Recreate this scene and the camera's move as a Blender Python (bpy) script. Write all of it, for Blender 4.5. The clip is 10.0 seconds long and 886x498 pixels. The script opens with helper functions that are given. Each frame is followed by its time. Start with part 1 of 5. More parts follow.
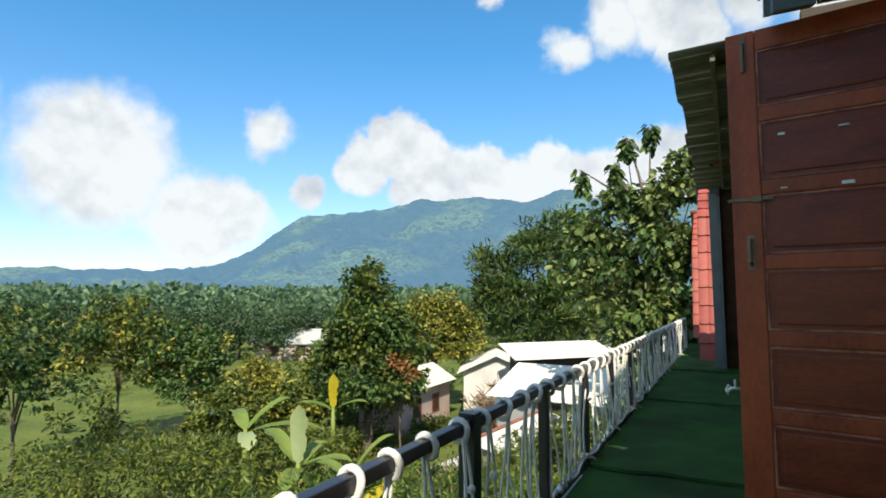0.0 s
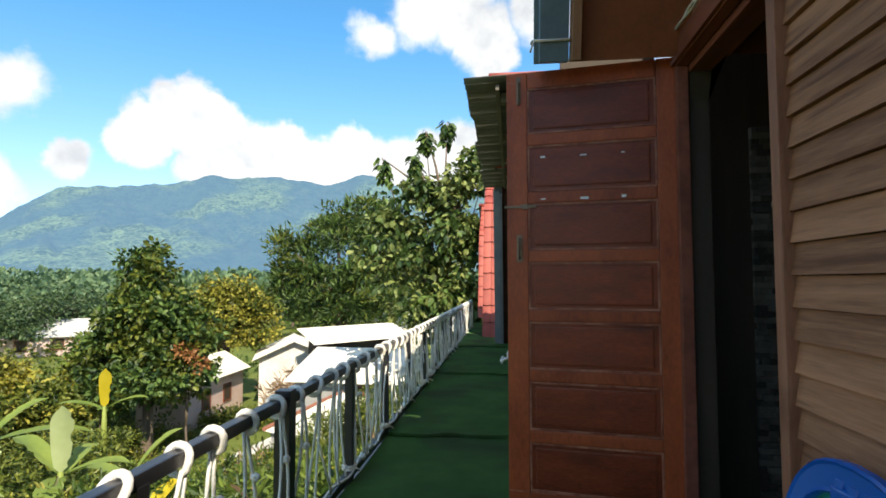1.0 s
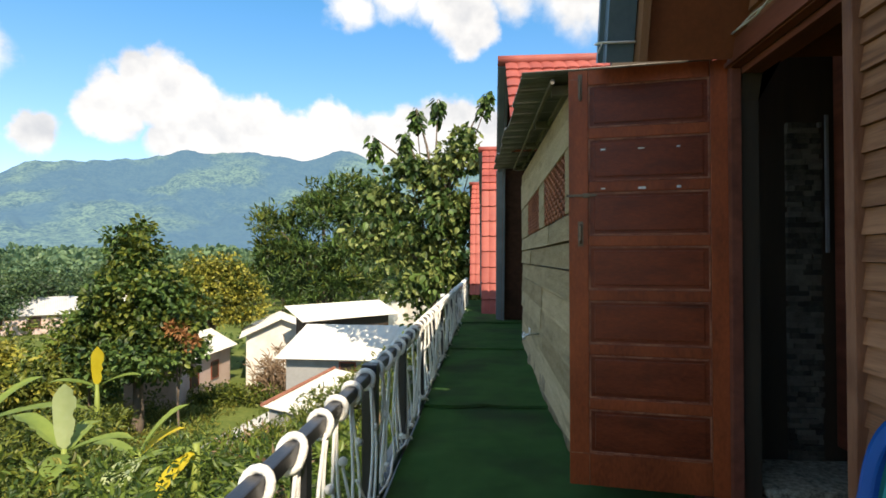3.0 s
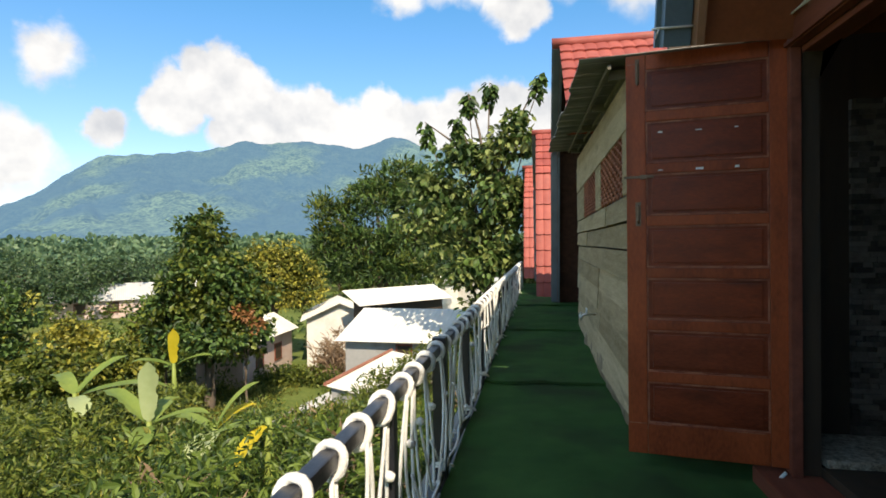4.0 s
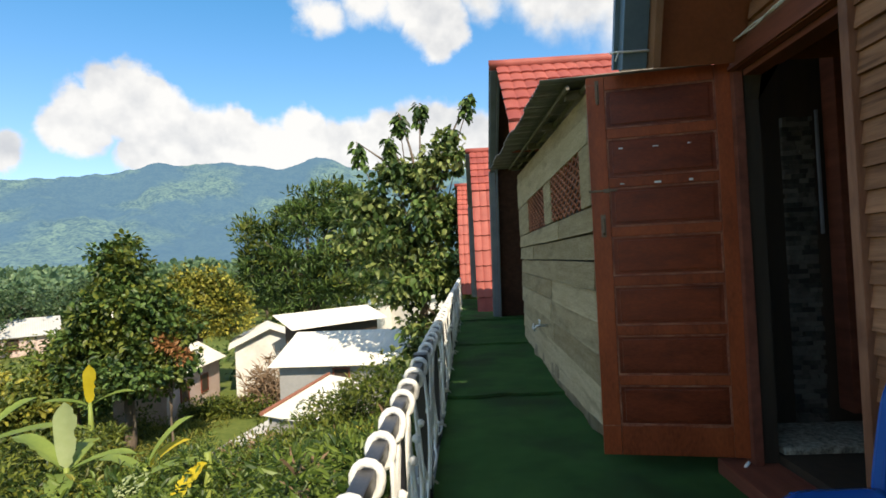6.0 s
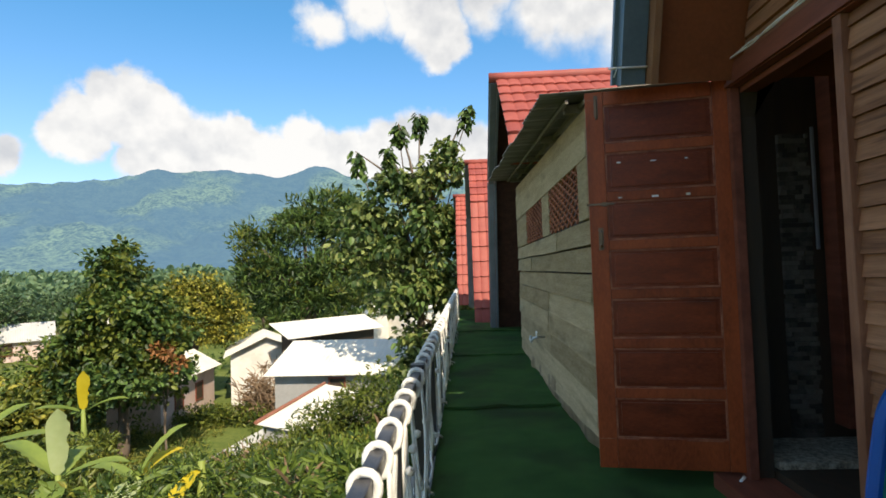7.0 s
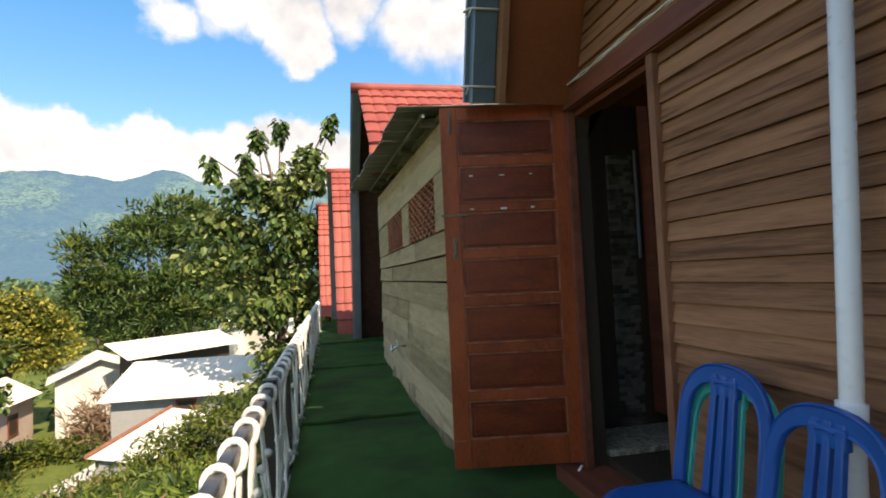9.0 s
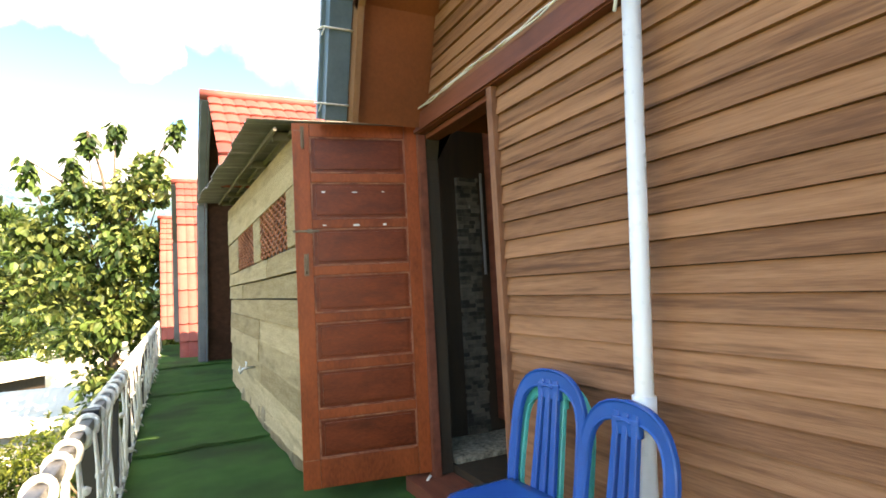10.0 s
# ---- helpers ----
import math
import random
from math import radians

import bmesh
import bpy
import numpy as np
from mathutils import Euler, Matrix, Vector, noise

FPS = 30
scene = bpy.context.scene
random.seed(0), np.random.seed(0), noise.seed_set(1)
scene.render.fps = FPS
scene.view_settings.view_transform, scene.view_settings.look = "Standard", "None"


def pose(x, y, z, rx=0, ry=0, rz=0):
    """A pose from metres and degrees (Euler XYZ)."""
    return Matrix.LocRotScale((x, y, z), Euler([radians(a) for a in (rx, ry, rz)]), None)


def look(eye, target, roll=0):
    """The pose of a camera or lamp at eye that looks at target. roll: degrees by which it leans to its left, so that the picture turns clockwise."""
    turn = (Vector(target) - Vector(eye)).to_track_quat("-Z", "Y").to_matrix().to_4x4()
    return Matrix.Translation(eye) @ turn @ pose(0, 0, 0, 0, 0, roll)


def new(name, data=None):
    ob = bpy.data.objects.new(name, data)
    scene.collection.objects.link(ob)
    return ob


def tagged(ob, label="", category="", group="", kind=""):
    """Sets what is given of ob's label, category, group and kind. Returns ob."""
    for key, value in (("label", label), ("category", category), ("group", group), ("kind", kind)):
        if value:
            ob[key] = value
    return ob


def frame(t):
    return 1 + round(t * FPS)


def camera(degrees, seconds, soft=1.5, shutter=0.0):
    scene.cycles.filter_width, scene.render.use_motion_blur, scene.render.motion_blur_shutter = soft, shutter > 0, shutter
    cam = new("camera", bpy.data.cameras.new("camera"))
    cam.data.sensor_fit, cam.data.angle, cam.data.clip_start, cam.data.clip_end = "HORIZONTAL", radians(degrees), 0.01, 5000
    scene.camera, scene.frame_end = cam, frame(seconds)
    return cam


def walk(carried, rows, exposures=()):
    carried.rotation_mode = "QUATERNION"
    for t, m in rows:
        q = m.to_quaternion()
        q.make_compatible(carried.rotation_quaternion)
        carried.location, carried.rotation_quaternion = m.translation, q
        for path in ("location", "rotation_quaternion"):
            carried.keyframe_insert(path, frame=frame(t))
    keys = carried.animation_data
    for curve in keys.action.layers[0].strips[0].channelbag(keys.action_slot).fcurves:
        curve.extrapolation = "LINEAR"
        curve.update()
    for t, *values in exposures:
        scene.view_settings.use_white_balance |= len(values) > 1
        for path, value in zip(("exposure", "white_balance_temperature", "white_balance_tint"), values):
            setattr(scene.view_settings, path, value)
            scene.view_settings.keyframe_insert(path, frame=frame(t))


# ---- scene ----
cam = camera(77.6, 10.0, soft=1.7, shutter=0.12)
PATH = [
    (0, (0.912, 0.654, 1.134), (-0.006, 2.422, 1.307), 0.1),
    (0.5, (0.955, 0.484, 1.155), (0.336, 2.38, 1.308), 0.9),
    (1, (0.938, 0.383, 1.145), (0.7, 2.366, 1.262), 0.0),
    (1.5, (0.836, 0.263, 1.149), (0.653, 2.254, 1.141), -0.9),
    (2, (0.678, 0.193, 1.153), (0.433, 2.177, 1.183), -1.5),
    (2.2, (0.621, 0.192, 1.152), (0.364, 2.175, 1.176), -2.2),
    (3.3, (0.532, 0.07, 1.178), (0.388, 2.065, 1.214), 0.5),
    (3.5, (0.525, 0.01, 1.165), (0.344, 2.002, 1.171), 0.4),
    (4, (0.501, -0.054, 1.155), (0.151, 1.915, 1.135), -0.7),
    (4.5, (0.439, -0.057, 1.165), (0.118, 1.917, 1.189), -3.2),
    (5, (0.323, -0.093, 1.157), (0.197, 1.903, 1.157), -3.0),
    (5.5, (0.273, -0.099, 1.148), (0.181, 1.899, 1.161), -2.8),
    (7, (0.259, -0.125, 1.152), (0.177, 1.871, 1.229), -1.9),
    (7.5, (0.26, -0.113, 1.15), (0.236, 1.886, 1.221), -2.3),
    (8, (0.268, -0.116, 1.145), (0.344, 1.882, 1.208), -2.3),
    (8.5, (0.281, -0.119, 1.154), (0.472, 1.87, 1.231), -2.1),
    (9, (0.301, -0.133, 1.147), (0.704, 1.824, 1.242), -2.6),
    (9.5, (0.338, -0.15, 1.153), (1.133, 1.681, 1.266), -3.1),
    (10, (0.331, -0.197, 1.137), (1.209, 1.595, 1.27), -3.0),
]
EXPOSURES = [(0, .78, 6850, 7), (.5, .9, 7000, 9), (1, 1.1, 7300, 10), (1.5, 1.25, 7600, 12), (2.2, 1.15, 7600, 12), (3.3, .95, 7500, 12), (5.5, .85, 7400, 11), (8, .83, 7500, 12), (8.6, .9, 7700, 14), (9.1, 1.2, 8200, 16), (9.5, 1.95, 9200, 18), (10, 2.65, 9400, 18)]
walk(cam, [(t, look(eye, target, roll)) for t, eye, target, roll in PATH], EXPOSURES)

# ---- world, sun, exposure ----
SUN_WAY = Vector((0.280, -0.652, 0.705)).normalized()          # towards the sun
sun = new("sun", bpy.data.lights.new("sun", "SUN"))
sun.data.energy, sun.data.angle, sun.data.color = 4.0, radians(0.53), (1.0, 0.93, 0.82)
sun.matrix_world = look(SUN_WAY * 60, (0, 0, 0))


def way_of(left, up):
    """Direction from a bearing to the left of +y and a height, in degrees."""
    a, e = radians(left), radians(up)
    return (-math.sin(a) * math.cos(e), math.cos(a) * math.cos(e), math.sin(e))


def build_world():
    w = bpy.data.worlds.new("sky")
    scene.world = w
    w.use_nodes = True
    nt = w.node_tree
    nt.nodes.clear()
    N, L = nt.nodes.new, nt.links.new
    sky = N("ShaderNodeTexSky")
    sky.sky_type, sky.sun_disc = "NISHITA", False
    sky.sun_elevation = math.asin(SUN_WAY.z)
    sky.sun_rotation = math.atan2(SUN_WAY.x, SUN_WAY.y)
    sky.air_density, sky.dust_density, sky.ozone_density = 1.0, 0.6, 2.0
    co = N("ShaderNodeTexCoord")
    nz = N("ShaderNodeTexNoise")
    nz.inputs["Scale"].default_value, nz.inputs["Detail"].default_value, nz.inputs["Roughness"].default_value = 15.0, 6.0, 0.55
    L(co.outputs["Generated"], nz.inputs["Vector"])
    off = N("ShaderNodeVectorMath")
    off.operation = "MULTIPLY_ADD"
    off.inputs[1].default_value = (0.085, 0.085, 0.085)
    L(nz.outputs["Color"], off.inputs[0])
    L(co.outputs["Generated"], off.inputs[2])
    shift = Vector((0.5, 0.5, 0.5)) * 0.085
    # cumulus over the ridge and looser clouds above: bearing, height, half-width, softness
    puffs = [(32, 15.2, 3.6, .35), (35.8, 13.6, 3.4, .35), (29, 13.0, 3.8, .4), (26, 12.6, 3.6, .4), (22.5, 12.2, 3.2, .4), (18.8, 11.4, 3.5, .35), (16.2, 12.2, 3.5, .3),
             (30.5, 10.4, 2.6, .5), (41.0, 10.2, 2.0, .6), (45.6, 16.2, 2.8, .9), (48.5, 8.0, 3.6, .6), (52, 7, 5, .6), (12.5, 11.5, 4.0, .4), (8.2, 12.0, 3.9, .35),
             (4.5, 12.6, 4.0, .35), (1.5, 12.4, 4.0, .4), (-2.5, 11.0, 4.5, .5), (-8, 10, 5, .5), (25, 10, 4, .5), (14.6, 24.2, 2.5, 1.0), (10.0, 26.0, 3.2, .95), (5.4, 26.6, 4.0, .8),
             (2.4, 24.6, 3.6, .7), (1.4, 22.4, 2.6, .7), (-3.0, 26.6, 3.4, .9), (-9.5, 25.0, 4.2, .9), (-13.5, 24.5, 4.6, .9), (-20, 22, 6, .8), (-30, 18, 8, .7), (-26, 28, 7, .9),
             (21.5, 29.5, 1.6, 1.0), (60, 12, 7, .6), (75, 14, 8, .6), (100, 15, 10, .6), (140, 14, 9, .6), (180, 18, 10, .6), (-60, 15, 9, .6), (-100, 16, 9, .6), (-140, 20, 9, .6)]
    total = None
    for left, up, r, soft in puffs:
        d = N("ShaderNodeVectorMath")
        d.operation = "DISTANCE"
        L(off.outputs[0], d.inputs[0])
        d.inputs[1].default_value = Vector(way_of(left, up)) + shift
        m = N("ShaderNodeMapRange")
        m.interpolation_type = "SMOOTHSTEP"
        rr = radians(r)
        m.inputs["From Min"].default_value, m.inputs["From Max"].default_value = rr * 1.10, rr * (0.90 - 0.50 * soft ** 1.5)
        L(d.outputs["Value"], m.inputs["Value"])
        if total is None:
            total = m.outputs["Result"]
        else:
            t = N("ShaderNodeMath")
            t.operation = "MAXIMUM"
            L(total, t.inputs[0])
            L(m.outputs["Result"], t.inputs[1])
            total = t.outputs[0]
    # broken cloud added overhead, out of view, to lift the fill light
    high = N("ShaderNodeTexNoise")
    high.inputs["Scale"].default_value, high.inputs["Detail"].default_value = 2.6, 7.0
    L(co.outputs["Generated"], high.inputs["Vector"])
    fill_deck = N("ShaderNodeMapRange")
    fill_deck.interpolation_type = "SMOOTHSTEP"
    fill_deck.inputs["From Min"].default_value, fill_deck.inputs["From Max"].default_value = 0.44, 0.58
    L(high.outputs["Fac"], fill_deck.inputs["Value"])
    axes = N("ShaderNodeSeparateXYZ")
    L(co.outputs["Generated"], axes.inputs[0])
    aloft = N("ShaderNodeMapRange")
    aloft.interpolation_type = "SMOOTHSTEP"
    aloft.inputs["From Min"].default_value, aloft.inputs["From Max"].default_value = 0.50, 0.66
    L(axes.outputs["Z"], aloft.inputs["Value"])
    cover = N("ShaderNodeMath")
    cover.operation = "MULTIPLY"
    L(fill_deck.outputs["Result"], cover.inputs[0])
    L(aloft.outputs["Result"], cover.inputs[1])
    both = N("ShaderNodeMath")
    both.operation = "MAXIMUM"
    L(total, both.inputs[0])
    L(cover.outputs[0], both.inputs[1])
    total = both.outputs[0]
    # billows lit from above: the change of the noise with height models each lump
    lumps = []
    for rise in (0.0, 0.02):
        up = N("ShaderNodeVectorMath")
        up.operation = "ADD"
        up.inputs[1].default_value = (0, 0, rise)
        L(co.outputs["Generated"], up.inputs[0])
        nb = N("ShaderNodeTexNoise")
        nb.inputs["Scale"].default_value, nb.inputs["Detail"].default_value, nb.inputs["Roughness"].default_value = 13.0, 5.0, 0.5
        L(up.outputs[0], nb.inputs["Vector"])
        lumps.append(nb.outputs["Fac"])
    rel = N("ShaderNodeMath")
    rel.operation = "SUBTRACT"
    L(lumps[0], rel.inputs[0])
    L(lumps[1], rel.inputs[1])
    nz2 = N("ShaderNodeTexNoise")
    nz2.inputs["Scale"].default_value, nz2.inputs["Detail"].default_value = 6.0, 5.0
    L(co.outputs["Generated"], nz2.inputs["Vector"])
    body = N("ShaderNodeMath")
    body.operation = "MULTIPLY_ADD"
    body.inputs[1].default_value = 1.0
    L(rel.outputs[0], body.inputs[0])
    L(nz2.outputs["Fac"], body.inputs[2])
    ramp = N("ShaderNodeValToRGB")
    ramp.color_ramp.elements[0].position, ramp.color_ramp.elements[0].color = 0.22, (2.35, 2.58, 2.95, 1)
    ramp.color_ramp.elements[1].position, ramp.color_ramp.elements[1].color = 0.58, (3.55, 3.75, 4.0, 1)
    L(body.outputs[0], ramp.inputs["Fac"])
    # the blue deepens with height
    blue = N("ShaderNodeValToRGB")
    blue.color_ramp.elements[0].position, blue.color_ramp.elements[0].color = 0.02, SKY_LOW
    blue.color_ramp.elements[1].position, blue.color_ramp.elements[1].color = 0.42, SKY_HIGH
    L(axes.outputs["Z"], blue.inputs["Fac"])
    tint = N("ShaderNodeMix")
    tint.data_type, tint.blend_type = "RGBA", "MULTIPLY"
    tint.inputs["Factor"].default_value = 1.0
    L(blue.outputs["Color"], tint.inputs["B"])
    L(sky.outputs["Color"], tint.inputs["A"])
    mix = N("ShaderNodeMix")
    mix.data_type = "RGBA"
    half = N("ShaderNodeMath")
    half.operation = "MULTIPLY"
    half.inputs[1].default_value = 0.96
    L(total, half.inputs[0])
    L(half.outputs[0], mix.inputs["Factor"])
    L(tint.outputs["Result"], mix.inputs["A"])
    L(ramp.outputs["Color"], mix.inputs["B"])
    bg = N("ShaderNodeBackground")
    bg.inputs["Strength"].default_value = SKY_STRENGTH
    L(mix.outputs["Result"], bg.inputs["Color"])
    out = N("ShaderNodeOutputWorld")
    L(bg.outputs[0], out.inputs["Surface"])


SKY_STRENGTH, SKY_LOW, SKY_HIGH = 0.15, (0.68, 0.68, 0.84, 1), (0.30, 0.72, 0.92, 1)
build_world()


# ---- materials ----
def material(name, low, high, rough=0.6, metal=0.0, scale=6.0, stretch=(1, 1, 1), fine=60.0, fine_mix=0.25, bump=0.15, bump_scale=None, island=0.0, obj=0.0,
             stain_or_shade=None, spec=0.5, glow=None, translucent=0.0, tight=(.3, .72)):
    """Two-scale procedural surface: blotches from low to high, fine grain, relief, optional stains or painted shadow
    patches, and piece-to-piece change.
    """
    m = bpy.data.materials.new(name)
    m.use_nodes = True
    nt = m.node_tree
    N, L = nt.nodes.new, nt.links.new
    bs = nt.nodes["Principled BSDF"]
    co = N("ShaderNodeTexCoord")
    mp = N("ShaderNodeMapping")
    mp.inputs["Scale"].default_value = stretch
    geo = N("ShaderNodeNewGeometry")
    L(geo.outputs["Position"], mp.inputs["Vector"])
    a, b = N("ShaderNodeTexNoise"), N("ShaderNodeTexNoise")
    a.inputs["Scale"].default_value, a.inputs["Detail"].default_value, a.inputs["Roughness"].default_value = scale, 5, 0.6
    b.inputs["Scale"].default_value, b.inputs["Detail"].default_value = fine, 3
    L(mp.outputs[0], a.inputs["Vector"])
    L(mp.outputs[0], b.inputs["Vector"])
    mixf = N("ShaderNodeMix")
    mixf.inputs["Factor"].default_value = fine_mix
    L(a.outputs["Fac"], mixf.inputs["A"])
    L(b.outputs["Fac"], mixf.inputs["B"])
    fac = mixf.outputs["Result"]
    for amount, source in ((island, geo.outputs["Random Per Island"]), (obj, None)):
        if amount:
            if source is None:
                source = N("ShaderNodeObjectInfo").outputs["Random"]
            mm = N("ShaderNodeMath")
            mm.operation = "MULTIPLY_ADD"
            mm.inputs[1].default_value = amount
            L(source, mm.inputs[0])
            sub = N("ShaderNodeMath")
            sub.operation = "SUBTRACT"
            sub.inputs[1].default_value = amount / 2
            L(fac, sub.inputs[0])
            L(sub.outputs[0], mm.inputs[2])
            fac = mm.outputs[0]
    ramp = N("ShaderNodeValToRGB")
    ramp.color_ramp.elements[0].position, ramp.color_ramp.elements[1].position = tight
    ramp.color_ramp.elements[0].color, ramp.color_ramp.elements[1].color = (*low, 1), (*high, 1)
    L(fac, ramp.inputs["Fac"])
    colour = ramp.outputs["Color"]
    if stain_or_shade:
        sc, rgb, lo, hi, *drawn = stain_or_shade
        s = N("ShaderNodeTexNoise")
        s.inputs["Scale"].default_value, s.inputs["Detail"].default_value = sc, 6
        if drawn:
            along = N("ShaderNodeMapping")
            along.inputs["Scale"].default_value = drawn[0]
            L(geo.outputs["Position"], along.inputs["Vector"])
            L(along.outputs[0], s.inputs["Vector"])
        else:
            L(geo.outputs["Position"], s.inputs["Vector"])
        r2 = N("ShaderNodeMapRange")
        r2.inputs["From Min"].default_value, r2.inputs["From Max"].default_value, r2.inputs["To Max"].default_value = lo, hi, 0.8
        L(s.outputs["Fac"], r2.inputs["Value"])
        mx = N("ShaderNodeMix")
        mx.data_type = "RGBA"
        mx.inputs["B"].default_value = (*rgb, 1)
        L(r2.outputs["Result"], mx.inputs["Factor"])
        L(colour, mx.inputs["A"])
        colour = mx.outputs["Result"]
    L(colour, bs.inputs["Base Color"])
    rr = N("ShaderNodeMapRange")
    rr.inputs["To Min"].default_value, rr.inputs["To Max"].default_value = max(0.05, rough - 0.1), min(1, rough + 0.1)
    L(b.outputs["Fac"], rr.inputs["Value"])
    L(rr.outputs["Result"], bs.inputs["Roughness"])
    bs.inputs["Metallic"].default_value = metal
    bs.inputs["Specular IOR Level"].default_value = spec
    if bump:
        bp = N("ShaderNodeBump")
        bp.inputs["Strength"].default_value, bp.inputs["Distance"].default_value = bump, 0.01
        src = b.outputs["Fac"]
        if bump_scale:
            c = N("ShaderNodeTexNoise")
            c.inputs["Scale"].default_value, c.inputs["Detail"].default_value = bump_scale, 4
            L(mp.outputs[0], c.inputs["Vector"])
            src = c.outputs["Fac"]
        L(src, bp.inputs["Height"])
        L(bp.outputs[0], bs.inputs["Normal"])
    if glow:
        bs.inputs["Emission Color"].default_value = (*glow[:3], 1)
        bs.inputs["Emission Strength"].default_value = glow[3]
    if translucent:
        tr = N("ShaderNodeBsdfTranslucent")
        L(colour, tr.inputs["Color"])
        ms = N("ShaderNodeMixShader")
        ms.inputs[0].default_value = translucent
        L(bs.outputs[0], ms.inputs[1])
        L(tr.outputs[0], ms.inputs[2])
        L(ms.outputs[0], nt.nodes["Material Output"].inputs["Surface"])
    return m


M = {}
M["turf"] = material("green_carpet", (.025, .074, .020), (.070, .170, .044), .95, scale=2.2, fine=200, fine_mix=.4, bump=1.0, stain_or_shade=(1.3, (.036, .052, .024), .48, .66), spec=.1)
M["black"] = material("black_paint", (.008, .008, .01), (.022, .022, .026), .35, scale=8, fine=90, bump=.05)
M["rope"] = material("white_rope", (.62, .60, .55), (.88, .86, .80), .85, scale=14, fine=300, fine_mix=.5, bump=.6, spec=.2)
M["concrete"] = material("concrete", (.2, .19, .17), (.4, .38, .34), .9, scale=4, fine=70, bump=.4)
M["doorwood"] = material("varnished_red_brown_wood", (.165, .031, .010), (.40, .084, .024), .4, scale=2.6, stretch=(2, 8, 1.1), fine=36, fine_mix=.4, bump=.08, obj=.14, spec=.24, stain_or_shade=(3.2, (.11, .024, .010), .57, .76, (2.5, 2.5, .8)))
M["panelwood"] = material("varnished_dark_panel", (.105, .019, .007), (.265, .050, .016), .36, scale=2.2, stretch=(1.0, 8, 7), fine=24, fine_mix=.45, bump=.08, obj=.22, spec=.24, stain_or_shade=(3.0, (.07, .016, .007), .57, .78, (1.2, 2, 4)))
M["siding"] = material("oiled_wood_siding", (.18, .074, .035), (.43, .202, .104), .6, scale=1.8, stretch=(6, .8, 18), fine=14, fine_mix=.4, bump=.2, bump_scale=34, obj=.26, stain_or_shade=(1.3, (.11, .044, .022), .57, .70, (3, 1.6, 28)), spec=.2)
M["trimwood"] = material("brown_trim_wood", (.13, .036, .021), (.27, .085, .050), .5, scale=2, stretch=(8, 1, 8), fine=40, bump=.1, spec=.25, stain_or_shade=(2.5, (.08, .026, .016), .55, .75))
M["palewood"] = material("pale_batten", (.20, .09, .045), (.34, .17, .09), .6, scale=2, stretch=(6, 6, 1), fine=40, bump=.1, spec=.18)
M["soffit"] = material("brown_soffit_board", (.18, .048, .017), (.34, .098, .036), .45, scale=1.2, fine=50, bump=.05, spec=.3, stain_or_shade=(1.4, (.11, .028, .012), .5, .75))
M["gutter"] = material("blue_grey_painted_metal", (.07, .115, .14), (.13, .185, .215), .42, metal=.25, scale=3, fine=60, bump=.05, stain_or_shade=(3, (.05, .07, .08), .55, .75))
M["darkedge"] = material("dark_painted_edge", (.02, .022, .026), (.045, .048, .055), .5, scale=3, fine=60, bump=.05)
M["greymetal"] = material("dull_grey_metal", (.17, .185, .20), (.29, .31, .33), .5, metal=.3, scale=3, fine=60, bump=.05)
M["redtile"] = material("red_roof_tile", (.225, .040, .029), (.37, .088, .062), .7, scale=3, fine=70, bump=.2, obj=.3, island=.2, stain_or_shade=(2.2, (.19, .056, .044), .55, .85))
M["plank"] = material("weathered_plank", (.285, .205, .104), (.66, .52, .31), .9, scale=1.8, stretch=(5, 1.0, 9), fine=16, fine_mix=.5, bump=.7, bump_scale=40, obj=.34, stain_or_shade=(2.2, (.19, .14, .072), .58, .80, (1, .8, 3.4)), spec=.15, tight=(.24, .78))
M["plaster"] = material("rough_cement_plaster", (.20, .145, .075), (.44, .335, .195), .95, scale=7, fine=60, bump=.9, stain_or_shade=(5, (.14, .105, .06), .5, .75))
M["terracotta"] = material("terracotta_vent", (.30, .085, .036), (.54, .19, .090), .85, scale=6, fine=80, bump=.3, obj=.35)
M["zinc"] = material("weathered_zinc_sheet", (.11, .11, .10), (.24, .235, .22), .5, metal=.55, scale=3, stretch=(1, 4, 1), fine=40, bump=.1, stain_or_shade=(3, (.12, .08, .05), .55, .8))
# worn varnish; on the panel beads the pale tone also paints highlights
M["wornlit"] = material("worn_highlit_edge", (.17, .034, .014), (.47, .19, .105), .45, scale=9, fine=50, fine_mix=.3, bump=.1, spec=.35, tight=(.40, .66))
# brown boards with the shade under the roof overhang put into the colour
M["shadeboard"] = material("overhang_shade_boards", (.045, .019, .012), (.105, .044, .026), .6, scale=2, stretch=(6, 1, 8), fine=40, bump=.12, spec=.2, stain_or_shade=(2.0, (.035, .015, .01), .55, .75))
M["jambwood"] = material("worn_pale_jamb", (.17, .062, .032), (.36, .165, .092), .5, scale=2.5, stretch=(8, 8, .9), fine=30, bump=.12, spec=.25, stain_or_shade=(3, (.10, .035, .02), .55, .75))
M["batten"] = material("grey_batten", (.10, .09, .075), (.2, .18, .145), .85, scale=4, fine=60, bump=.2)
# near-black brown wood; also stands in for unlit insides, gaps and open sides
M["dark"] = material("dark_wood_and_shade", (.028, .018, .010), (.055, .034, .018), .7, scale=3, stretch=(6, 6, .8), fine=40, bump=.05)
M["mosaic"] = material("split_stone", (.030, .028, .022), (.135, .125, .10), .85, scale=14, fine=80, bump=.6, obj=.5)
M["pebble"] = material("pebble_wash", (.085, .075, .05), (.50, .45, .34), .85, scale=34, fine=110, fine_mix=.35, bump=1.0, tight=(.36, .64))
